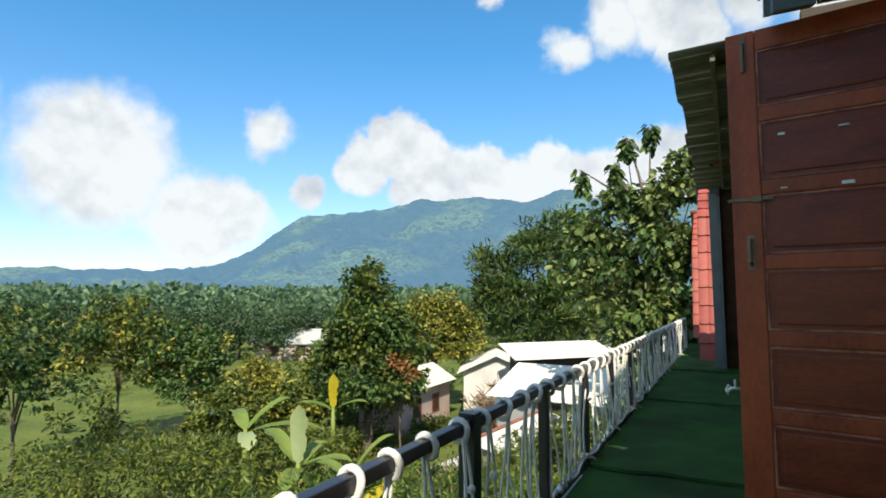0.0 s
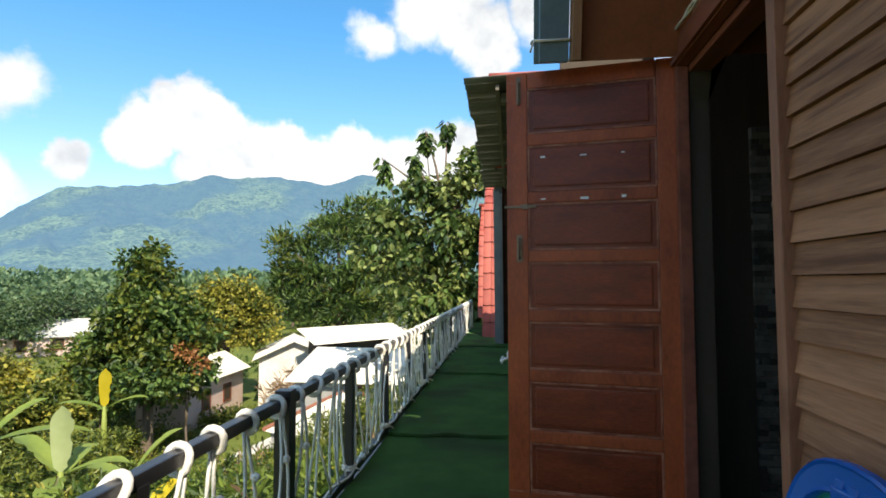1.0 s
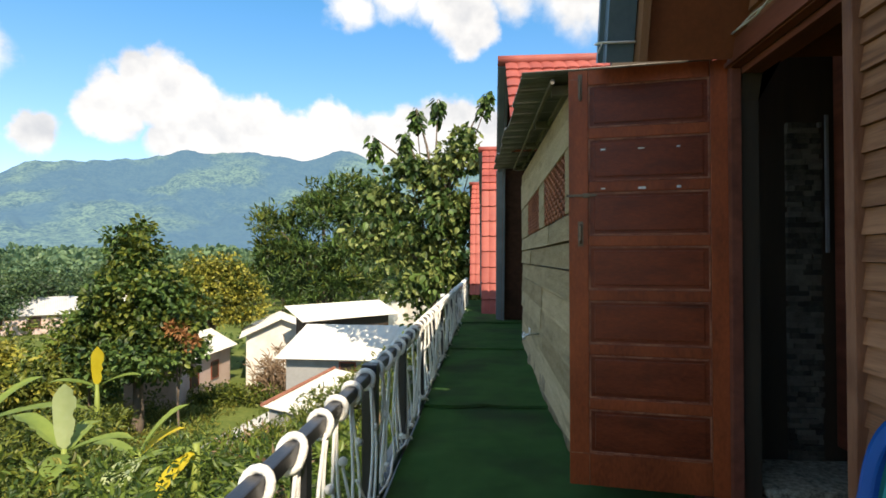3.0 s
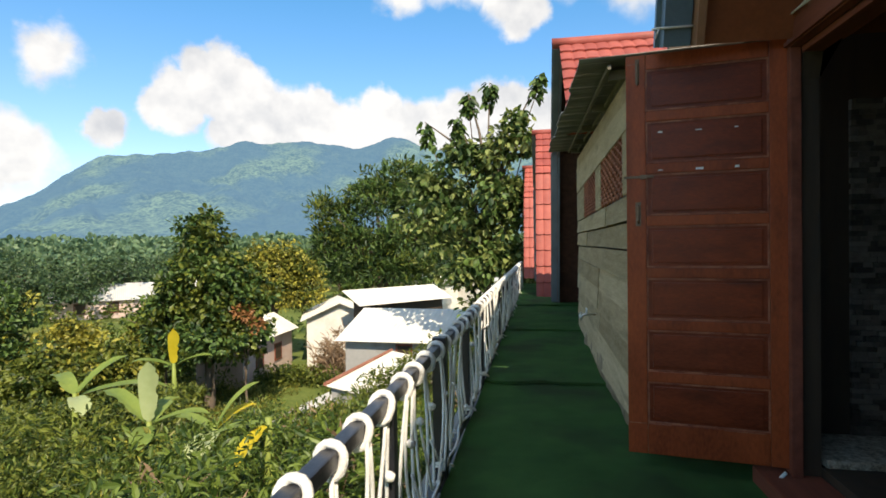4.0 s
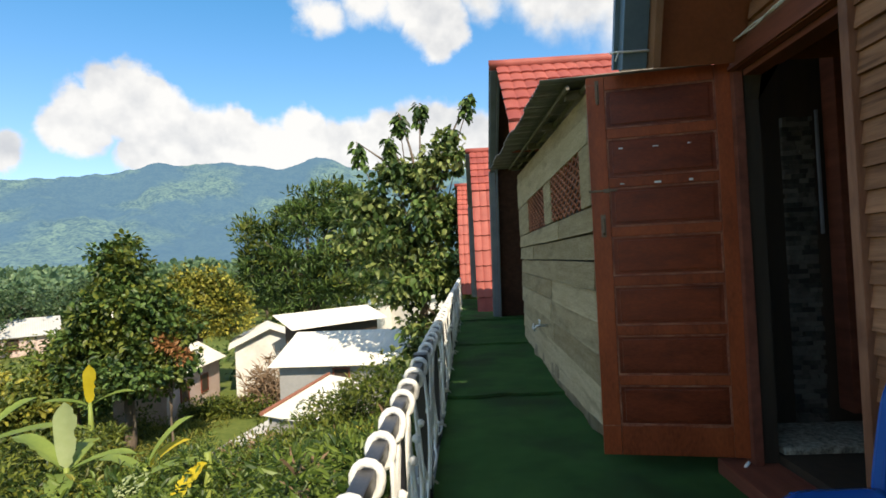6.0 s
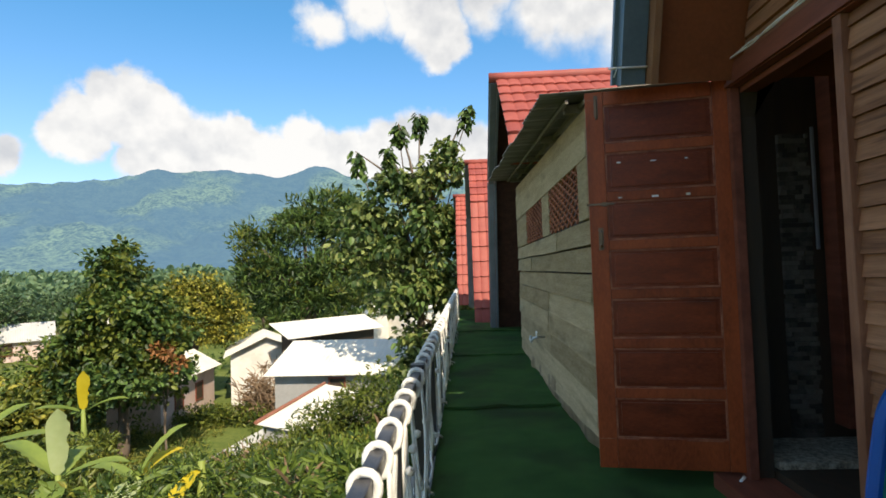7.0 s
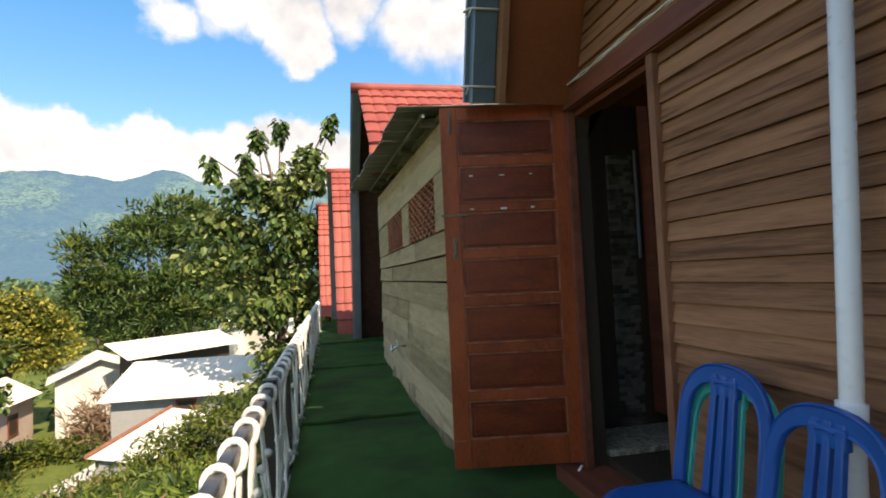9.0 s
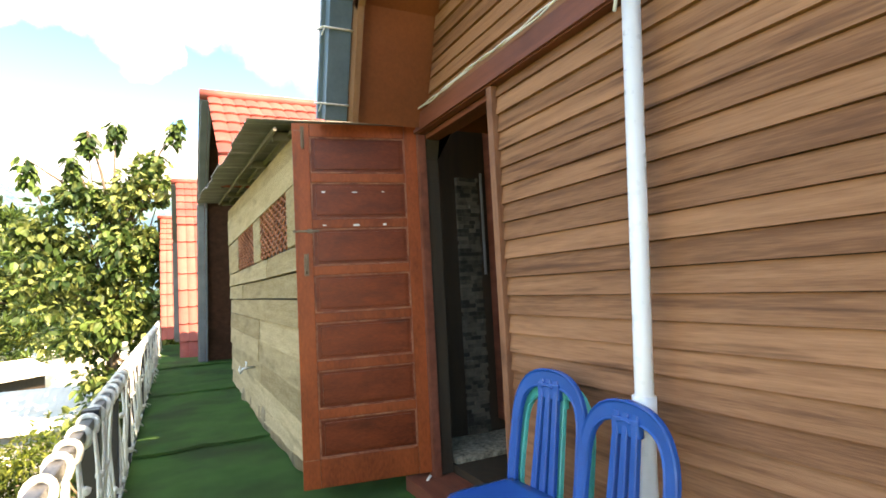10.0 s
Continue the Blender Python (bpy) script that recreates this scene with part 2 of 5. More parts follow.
M["pvc"] = material("white_pvc", (.74, .75, .76), (.84, .84, .84), .3, scale=3, fine=30, bump=.02, stain_or_shade=(5, (.6, .58, .52), .62, .85))
M["cable"] = material("white_cable", (.6, .55, .5), (.75, .72, .66), .5, scale=9, fine=90, bump=0)
M["blue"] = material("blue_plastic", (.001, .072, .29), (.003, .098, .37), .22, scale=3, fine=6, bump=0, spec=.42)
M["teal"] = material("teal_plastic", (.015, .44, .38), (.03, .54, .46), .25, scale=2, fine=6, bump=0, spec=.5)
M["steel"] = material("worn_steel", (.42, .40, .36), (.6, .58, .54), .35, metal=.9, scale=20, fine=120, bump=.05)
M["oldmetal"] = material("tarnished_metal", (.10, .065, .04), (.23, .155, .095), .5, metal=.4, scale=20, fine=120, bump=.05)
M["chalk"] = material("torn_paper", (.7, .68, .64), (.85, .83, .8), .9, scale=20, fine=90, bump=0)
M["whiteroof"] = material("pale_metal_roof", (.60, .56, .47), (.82, .78, .68), .5, scale=.5, fine=8, bump=.05, stain_or_shade=(.8, (.5, .42, .32), .6, .85))
M["greyroof"] = material("grey_sheet_roof", (.34, .33, .31), (.5, .49, .46), .6, scale=.6, fine=8, bump=.05)
M["render"] = material("pale_house_wall", (.52, .49, .44), (.72, .69, .63), .9, scale=1, fine=14, bump=.2, stain_or_shade=(.9, (.42, .36, .28), .55, .8))
M["greywall"] = material("grey_house_wall", (.24, .235, .225), (.36, .35, .33), .9, scale=1, fine=14, bump=.2, stain_or_shade=(.9, (.2, .18, .15), .55, .8))
M["pinkwall"] = material("pink_house_wall", (.5, .36, .31), (.66, .5, .44), .9, scale=1, fine=14, bump=.2, stain_or_shade=(.9, (.4, .3, .24), .55, .8))
M["rust"] = material("rusty_edge", (.2, .07, .04), (.32, .13, .08), .8, scale=4, fine=30, bump=.2)
M["bark"] = material("bark", (.07, .05, .035), (.2, .15, .11), .95, scale=4, stretch=(1, 1, .4), fine=30, bump=.8)
M["ground"] = material("grass_and_soil", (.05, .085, .018), (.17, .19, .05), .95, scale=.35, fine=5, fine_mix=.45, bump=.8, stain_or_shade=(.12, (.16, .12, .07), .56, .7), spec=.1)
M["twig"] = material("dry_stems", (.16, .10, .06), (.3, .2, .12), .9, scale=6, fine=40, bump=.2)


def leaves(name, low, high, translucent=.3, rough=.5):
    return material(name, low, high, rough, scale=.5, fine=9, fine_mix=.2, bump=0, island=.75, spec=.35, translucent=translucent)


M["leaf_dark"] = leaves("dark_green_leaves", (.019, .046, .011), (.112, .180, .042))
M["leaf_teak"] = leaves("broad_green_leaves", (.038, .072, .016), (.235, .272, .082))
M["leaf_olive"] = leaves("yellow_green_leaves", (.075, .085, .011), (.37, .335, .055))
M["leaf_mid"] = leaves("mid_green_leaves", (.034, .058, .009), (.165, .188, .030))
M["leaf_shrub"] = leaves("shrub_leaves", (.026, .055, .009), (.14, .195, .034))
M["leaf_grass"] = leaves("grass_blades", (.10, .12, .02), (.32, .30, .07))
M["leaf_red"] = leaves("red_brown_leaves", (.20, .085, .03), (.40, .19, .07))
# base colour paler than the nearer trees, standing in for distance haze
M["leaf_plain"] = leaves("hazed_forest_leaves", (.065, .125, .066), (.15, .225, .105))
M["leaf_far"] = leaves("distant_leaves", (.026, .055, .022), (.085, .135, .05))
M["banana"] = leaves("banana_leaf_green", (.10, .17, .03), (.30, .36, .08), .35)
M["banana_pale"] = leaves("banana_leaf_pale", (.34, .40, .16), (.5, .54, .28), .35)
M["banana_yellow"] = leaves("banana_leaf_yellow", (.5, .38, .02), (.7, .55, .05), .35)


# ---- mesh helpers ----
def obj_from(name, bm, mat, parent=None, label="", smooth=False):
    me = bpy.data.meshes.new(name)
    bmesh.ops.recalc_face_normals(bm, faces=bm.faces)
    bm.to_mesh(me)
    bm.free()
    if smooth:
        me.polygons.foreach_set("use_smooth", [True] * len(me.polygons))
    me.materials.append(mat)
    ob = new(name, me)
    ob.parent = parent
    if label:
        tagged(ob, label)
    return ob


def part(name, bm, mat, parent, label="", smooth=False):
    return obj_from(name, bm, mat, parent, label, smooth)


def thing(name, label, category, m=None, group="", kind=""):
    e = new(name)
    e.empty_display_size = 0.2
    if m is not None:
        e.matrix_basis = m
    return tagged(e, label, category, group, kind)


def box(bm, x0, x1, y0, y1, z0, z1, bevel=0.0, m=None):
    """A box with softened edges, added to bm."""
    tmp = bmesh.new()
    bmesh.ops.create_cube(tmp, size=1)
    for v in tmp.verts:
        v.co = Vector(((x0 + x1) / 2 + v.co.x * (x1 - x0), (y0 + y1) / 2 + v.co.y * (y1 - y0), (z0 + z1) / 2 + v.co.z * (z1 - z0)))
    if bevel:
        bmesh.ops.bevel(tmp, geom=list(tmp.edges), offset=bevel, segments=2, affect="EDGES", profile=.7)
    add(bm, tmp, m)


def add(bm, tmp, m=None):
    if m is not None:
        bmesh.ops.transform(tmp, matrix=m, verts=tmp.verts)
    vs = [bm.verts.new(v.co) for v in tmp.verts]
    tmp.verts.index_update()
    for f in tmp.faces:
        bm.faces.new([vs[v.index] for v in f.verts])
    tmp.free()


def new_box(*a, **k):
    bm = bmesh.new()
    box(bm, *a, **k)
    return bm


def tube(bm, pts, r, sides=8, closed=False, cap=True):
    """A round bar along points; r is one radius or one for each point."""
    pts = [Vector(p) for p in pts]
    n = len(pts)
    rs = r if isinstance(r, (list, tuple)) else [r] * n
    rings, up = [], None
    for i, p in enumerate(pts):
        d = (pts[(i + 1) % n] - pts[i - 1]) if closed else (pts[min(i + 1, n - 1)] - pts[max(i - 1, 0)])
        d.normalize()
        if up is None:
            up = d.orthogonal().normalized()
        u = (up - d * up.dot(d)).normalized()
        up = u
        w = d.cross(u)
        rings.append([bm.verts.new(p + (u * math.cos(k * 2 * math.pi / sides) + w * math.sin(k * 2 * math.pi / sides)) * rs[i]) for k in range(sides)])
    for i in range(n if closed else n - 1):
        a, b = rings[i], rings[(i + 1) % n]
        for k in range(sides):
            bm.faces.new((a[k], a[(k + 1) % sides], b[(k + 1) % sides], b[k]))
    if cap and not closed:
        bm.faces.new(rings[0][::-1])
        bm.faces.new(rings[-1])


def prism(bm, outline, axis, lo, hi):
    """A plate whose outline is given by pairs in the plane across axis 'x', from lo to hi."""
    rows = [[bm.verts.new((s, a, b) if axis == "x" else (a, s, b) if axis == "y" else (a, b, s)) for a, b in outline] for s in (lo, hi)]
    n = len(outline)
    bm.faces.new(rows[0])
    bm.faces.new(rows[1][::-1])
    for i in range(n):
        bm.faces.new((rows[0][i], rows[0][(i + 1) % n], rows[1][(i + 1) % n], rows[1][i]))


def mesh_np(name, verts, faces, mat, parent=None, label="", smooth=False):
    """One mesh from numpy arrays of corners and equal-sided faces."""
    me = bpy.data.meshes.new(name)
    nv, nf, k = len(verts), len(faces), faces.shape[1]
    me.vertices.add(nv)
    me.vertices.foreach_set("co", np.asarray(verts, np.float32).ravel())
    me.loops.add(nf * k)
    me.loops.foreach_set("vertex_index", faces.astype(np.int32).ravel())
    me.polygons.add(nf)
    me.polygons.foreach_set("loop_start", np.arange(0, nf * k, k, dtype=np.int32))
    me.polygons.foreach_set("loop_total", np.full(nf, k, np.int32))
    me.polygons.foreach_set("use_smooth", np.full(nf, smooth))
    me.update(calc_edges=True)
    me.materials.append(mat)
    ob = new(name, me)
    ob.parent = parent
    if label:
        tagged(ob, label)
    return ob


LEAF_V = np.array([(0, 0, 0), (.30, .30, .08), (-.30, .30, .08), (.24, .72, .04), (-.24, .72, .04), (0, 1.0, -.12), (0, .5, -.02)])
LEAF_F = np.array([(0, 1, 6), (0, 6, 2), (1, 3, 6), (6, 4, 2), (6, 3, 5), (6, 5, 4)])


def leaf_mesh(name, places, ways, sizes, mat, parent=None, label="", wide=1.0, rng=None, roll=.8):
    """Many folded leaves: at places, pointing along ways."""
    rng = rng or np.random.default_rng(1)
    n = len(places)
    d = ways / np.maximum(np.linalg.norm(ways, axis=1, keepdims=True), 1e-6)
    up = np.array([0, 0, 1.0]) + rng.normal(0, roll, (n, 3))
    s = np.cross(d, up)
    s /= np.maximum(np.linalg.norm(s, axis=1, keepdims=True), 1e-6)
    w = np.cross(s, d)
    t = LEAF_V * [wide, 1, 1]
    v = places[:, None] + sizes[:, None, None] * (t[None, :, 0:1] * s[:, None] + t[None, :, 1:2] * d[:, None] + t[None, :, 2:3] * w[:, None])
    f = (LEAF_F[None] + (np.arange(n) * len(t))[:, None, None]).reshape(-1, 3)
    return mesh_np(name, v.reshape(-1, 3), f, mat, parent, label)


def crown_points(rng, clumps, per, clump_r, droop=.2):
    """Leaf places and ways for clumps given as rows of centres."""
    n = len(clumps)
    d = rng.normal(0, 1, (n, per, 3))
    d /= np.linalg.norm(d, axis=2, keepdims=True)
    rad = clump_r * rng.uniform(.55, 1.25, (n, 1, 1)) * rng.uniform(.35, 1, (n, per, 1)) ** .6
    p = clumps[:, None] + d * rad * [1, 1, .75]
    w = d + rng.normal(0, .45, d.shape) + [0, 0, -droop]
    return p.reshape(-1, 3), w.reshape(-1, 3)


def ellipsoid_clumps(rng, n, centre, size, inner=.45, lump=.22):
    """Clump centres through an uneven ellipsoid, most near its skin."""
    d = rng.normal(0, 1, (n, 3))
    d /= np.linalg.norm(d, axis=1, keepdims=True)
    d[:, 2] = np.where(d[:, 2] < -.55, -d[:, 2], d[:, 2])
    bump = 1 + lump * np.sin(d[:, 0] * 5 + size[0]) * np.cos(d[:, 1] * 4 + size[2]) + lump * .8 * np.sin(d[:, 2] * 7 + centre[0])
    r = rng.uniform(inner ** 3, 1, n) ** (1 / 3) * bump
    return np.array(centre) + d * r[:, None] * size


# ---- ground, distance ----
def ground_z(x, y):
    """Height of the land: a bank under the walkway, the village shelf, a plain."""
    d = max(0.0, -x)
    z = -3.0 - 2.6 * min(1.0, d / 7.0) - 0.010 * max(0, y - 20) - 0.012 * max(0, d - 14)
    z += 0.25 * noise.noise((x * .12, y * .12, 3)) + 0.08 * noise.noise((x * .5, y * .5, 7))
    return max(z, -9.0) if y < 200 else -9.0


def build_ground():
    xs = [-4000, -2500, -1200, -600, -300, -160, -100] + [-80 + 2 * i for i in range(52)] + [40, 80, 160, 300, 800, 2500, 4000]
    ys = [-4000, -1500, -500, -150, -60, -30] + [-20 + 2 * i for i in range(61)] + [110, 130, 170, 240, 400, 800, 1500, 2500, 4000]
    bm = bmesh.new()
    g = [[bm.verts.new((x, y, ground_z(x, y))) for x in xs] for y in ys]
    for j in range(len(ys) - 1):
        for i in range(len(xs) - 1):
            bm.faces.new((g[j][i], g[j][i + 1], g[j + 1][i + 1], g[j + 1][i]))
    ob = obj_from("ground", bm, M["ground"], smooth=True)
    tagged(ob, "grassy sloping land below the raised walkway", "ground", kind="structure")


build_ground()


def ridge_height(left):
    """Height of the skyline in degrees at a bearing to the left of +y."""
    g = lambda c, w, h: h * math.exp(-((left - c) / w) ** 2)
    e = 2.4 + 7.2 * (1 / (1 + math.exp((left - 45.0) / 2.2))) * (1 / (1 + math.exp(-(left + 25) / 8)))
    e += g(14.8, 2.6, 1.35) + g(24.0, 3.2, .75) + g(29.5, 2.0, .55) + g(38.5, 6.0, -.9) + g(42.0, 1.6, .5) + g(20, 1.5, .12)
    return e


def build_mountain():
    bm = bmesh.new()
    bearings = [-40 + .3 * i for i in range(int(115 / .3))]
    rows = []
    steps = 48
    for b in bearings:
        top = ridge_height(b) + .26 * noise.noise((b * .55, 0, 0)) + .14 * noise.noise((b * 1.6, 4, 0)) + .05 * noise.noise((b * 4.1, 4, 2))
        col = []
        for k in range(steps + 2):
            u = k / steps
            d = 900 + 1500 * min(u, 1) ** .9 + (900 if k > steps else 0)
            spur = .8 * noise.fractal((b * .16 + 3, u * 2.6, 0), .8, 2.0, 6) + .5 * abs(noise.noise((b * .45, u * 3, 9)))
            e = .1 + (top - .1) * (u ** 1.25) + spur * 1.5 * math.sin(math.pi * min(u, 1)) * (1 if u < 1 else 0)
            if k > steps:
                e = .5
            w = way_of(b, 0)
            col.append(bm.verts.new((w[0] * d, w[1] * d, 1.1 + d * math.tan(radians(min(e, top))))))
        rows.append(col)
    for a, b in zip(rows, rows[1:]):
        for k in range(steps + 1):
            bm.faces.new((a[k], b[k], b[k + 1], a[k + 1]))
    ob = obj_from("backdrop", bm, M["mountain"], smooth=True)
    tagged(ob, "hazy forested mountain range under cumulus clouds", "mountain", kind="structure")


# blue emission stands in for haze, dark blue patches for cloud shadows
M["mountain"] = material("haze_glow_slope", (.004, .013, .011), (.086, .122, .062), .95, scale=.024, fine=.11, fine_mix=.6, bump=0, spec=.05, tight=(.43, .57),
                         stain_or_shade=(.0024, (.012, .03, .045), .46, .54), glow=(.125, .25, .40, .50))
build_mountain()

# ---- the walkway ----
floor = thing("floor", "raised walkway floor covered with worn green carpet", "floor", kind="structure")
part("slab", new_box(-.12, 3.2, -6, 15.2, -.30, -.075, .01), M["concrete"], floor, "grey concrete slab")


def carpet(x0, x1, y0, y1, z, seed):
    """A carpet sheet with gentle creases and a curled edge."""
    bm = bmesh.new()
    nx, ny = 26, max(8, int((y1 - y0) / .06))
    grid = []
    for j in range(ny + 1):
        y = y0 + (y1 - y0) * j / ny
        row = []
        for i in range(nx + 1):
            x = x0 + (x1 - x0) * i / nx
            h = z + .014 * noise.noise((x * 2.3, y * 2.0, seed)) + .007 * noise.noise((x * 7, y * 6, seed + 5))
            for c in range(4):
                off = y - (y0 + .35 + c * .8 + .25 * noise.noise((x * .9, c * 7.0, seed)))
                h += .013 * math.exp(-(off / .05) ** 2) * max(0.0, .3 + noise.noise((x * 1.4, c * 3.0, seed + 9)))
            if j == 0:
                h += .010 + .012 * noise.noise((x * 3, seed, 2))
            yy = y + (.02 * noise.noise((x * 2.5, seed * 3.0, 1)) if j in (0, ny) else 0)
            row.append(bm.verts.new((x, yy, h)))
        grid.append(row)
    for j in range(ny):
        for i in range(nx):
            bm.faces.new((grid[j][i], grid[j][i + 1], grid[j + 1][i + 1], grid[j + 1][i]))
    r = bmesh.ops.extrude_face_region(bm, geom=list(bm.faces))
    for v in r["geom"]:
        if isinstance(v, bmesh.types.BMVert):
            v.co.z -= .022
    return part("carpet_sheet", bm, M["turf"], floor, smooth=False)


carpet(.03, 1.66, -3.0, 4.62, -.005, 1)
carpet(.03, 1.66, 4.50, 7.25, .012, 2)
carpet(.03, 1.66, 7.15, 9.85, .028, 3)
carpet(.02, 1.5, 9.8, 15.0, .044, 4)

# ---- the railing with its rope net ----
railing = thing("railing", "black metal railing laced with white rope loops", "railing")
RAIL_Z, RAIL_END = .645, 14.2


def build_railing():
    bm = bmesh.new()
    box(bm, -.022, .022, -3.2, RAIL_END, RAIL_Z - .022, RAIL_Z + .022, .007)
    part("top_rail", bm, M["black"], railing)
    part("bottom_rail", new_box(-.022, .022, -3.2, RAIL_END, .0, .04, .005), M["black"], railing)
    posts = [-2.1, -1.15, -.2, .75, 1.70] + [2.64 + .945 * i for i in range(13)]
    for y in posts:
        tall = abs(y - 2.64) < .01
        w = .034 if tall else .024
        post = part("post", new_box(-w, w, y - w, y + w, -.28, RAIL_Z + (.045 if tall else -.012), .004), M["black"], railing)
        bm = bmesh.new()
        for k in range(2):
            ring = [(.036 * math.cos(a), y + .036 * math.sin(a), .055 + .016 * k) for a in [i * math.pi / 6 for i in range(12)]]
            tube(bm, ring, .0085, 6, closed=True)
        tube(bm, [(.03, y, .06), (.05, y + .02, .045), (.055, y + .04, .03)], .007, 6)
        part("rope_tie", bm, M["rope"], post, "white rope tied round the foot", smooth=True)
    rnd = random.Random(5)
    ys = [.052 + .226 * i for i in range(-14, 63)]
    for i, y in enumerate(ys):
        y += rnd.uniform(-.025, .025)
        near = -.5 < y < 6
        seg, sides = (14, 7) if near else (9, 5)
        bm = bmesh.new()
        lean = rnd.uniform(-.02, .03)
        R = .034
        for k in range(1):
            ring = [(R * math.sin(a), y + lean * math.cos(a) + .004, RAIL_Z + R * math.cos(a) - (.012 if math.cos(a) < -.5 else 0)) for a in [j * 2 * math.pi / seg for j in range(seg)]]
            tube(bm, ring, .0125, sides, closed=True)
        foot_a, foot_b = y + rnd.uniform(-.13, -.01), y + rnd.uniform(.01, .15)
        x = rnd.uniform(.004, .026)
        mid = rnd.uniform(.25, .42)
        bow = rnd.uniform(-.035, .035)
        for foot, s in ((foot_a, -1), (foot_b, 1)):
            pts = []
            for j in range(9):
                u = j / 8
                pts.append((x + .014 * math.sin(u * 3.1 + i), y + s * .010 + (foot - y) * u ** 1.25 + bow * math.sin(u * math.pi), RAIL_Z - .03 + (.05 - RAIL_Z + .03) * u))
            tube(bm, pts, .0066, sides)
        if rnd.random() < .4:
            tmp = bmesh.new()
            bmesh.ops.create_icosphere(tmp, subdivisions=1, radius=.020)
            add(bm, tmp, pose(x + .012, y + (foot_b - y) * mid ** 1.25 + bow * math.sin(mid * math.pi), RAIL_Z - .03 - mid * .57))
        for foot in (foot_a, foot_b):
            if rnd.random() < .6:
                tmp = bmesh.new()
                bmesh.ops.create_icosphere(tmp, subdivisions=1, radius=rnd.uniform(.013, .023))
                add(bm, tmp, pose(x + rnd.uniform(-.006, .012), foot, .055 + rnd.uniform(0, .05), rnd.uniform(0, 90), 0, rnd.uniform(0, 90)))
        if rnd.random() < .35:
            z0, z1 = rnd.uniform(.28, .5), rnd.uniform(.06, .14)
            tube(bm, [(x + .01, y + .01, z0), (x + .024, y + .09, (z0 + z1) * .5 - .02), (x + .012, y + .21 + rnd.uniform(-.03, .03), z1)], .006, sides)
        if rnd.random() < .18:
            tube(bm, [(.02, foot_a, .06), (.05, foot_a + .03, .05 + rnd.uniform(0, .03)), (.08, foot_a + rnd.uniform(-.02, .08), .03)], .006, 5)
        part("rope_loop", bm, M["rope"], railing, smooth=True)
    bm = bmesh.new()
    tube(bm, [(.02 + .014 * math.sin(i * 1.3), -3 + i * .12, .052 + .012 * math.cos(i * 1.1)) for i in range(142)], .0075, 6)
    part("foot_rope", bm, M["rope"], railing, smooth=True)


build_railing()

# ---- the row of cabins ----
BREAK_Y, BREAK_Z, FOOT_Y, RIDGE_Z = 1.68, 2.64, 2.58, 3.84
DEPTH = 5.2


def roof_line(y):
    a = abs(y)
    return RIDGE_Z + (BREAK_Z - RIDGE_Z) * a / BREAK_Y if a < BREAK_Y else BREAK_Z * (FOOT_Y - a) / (FOOT_Y - BREAK_Y)


def tile_mesh():
    """One pressed roof tile, 0.32 across and 0.36 down, with two rolls and a dropped lip."""
    bm = bmesh.new()
    n, W, Lh = 12, .32, .36
    roll = lambda i: abs(math.sin(i / n * 2 * math.pi)) ** .7
    top = [bm.verts.new((W * i / n, 0, .016 * roll(i) - .008)) for i in range(n + 1)]
    bot = [bm.verts.new((W * i / n, -Lh - .020 * roll(i), .016 * roll(i) + .022)) for i in range(n + 1)]
    lip = [bm.verts.new((W * i / n, -Lh - .020 * roll(i), .016 * roll(i) - .014)) for i in range(n + 1)]
    for i in range(n):
        bm.faces.new((top[i], bot[i], bot[i + 1], top[i + 1]))
        bm.faces.new((bot[i], lip[i], lip[i + 1], bot[i + 1]))
    me = bpy.data.meshes.new("tile")
    bm.to_mesh(me)
    bm.free()
    me.materials.append(M["redtile"])
    return me


TILE = tile_mesh()


def tile_slope(house, side, upper, as_pieces, cut=0.0):
    """Tiles down one face of a roof: side -1 faces -y."""
    p0 = (0, RIDGE_Z) if upper else (BREAK_Y, BREAK_Z)
    p1 = (BREAK_Y, BREAK_Z) if upper else (FOOT_Y, 0.0)
    if not upper and cut:
        u = (BREAK_Z - cut) / BREAK_Z
        p1 = (BREAK_Y + (FOOT_Y - BREAK_Y) * u, cut)
    ln = math.hypot(p1[0] - p0[0], p1[1] - p0[1])
    rows = max(1, round(ln / .35))
    down = Vector((0, side * (p1[0] - p0[0]) / ln, (p1[1] - p0[1]) / ln))
    out = Vector((0, side * abs(down.z), abs(down.y)))
    across = Vector((1, 0, 0))
    tile_x = .14 if house.name == "cabin" else -.02
    cols = int((DEPTH - .1) / .32)
    bm = None if as_pieces else bmesh.new()
    for r in range(rows):
        o = Vector((0, side * p0[0], p0[1])) + down * (ln * r / rows) + out * .05
        for c in range(cols):
            p = o + across * (tile_x + c * .32)
            m = Matrix.Identity(4)
            for i in range(3):
                m[i][0], m[i][1], m[i][2], m[i][3] = across[i], -down[i] * (ln / rows / .35), out[i], p[i]
            if as_pieces:
                ob = new("roof_tile", TILE)
                ob.parent, ob.matrix_basis = house, m
            else:
                tmp = bmesh.new()
                tmp.from_mesh(TILE)
                add(bm, tmp, m)
    if bm is not None:
        tagged(part("roof_tiles", bm, M["redtile"], house), "red pressed roof tiles", kind="stuff")


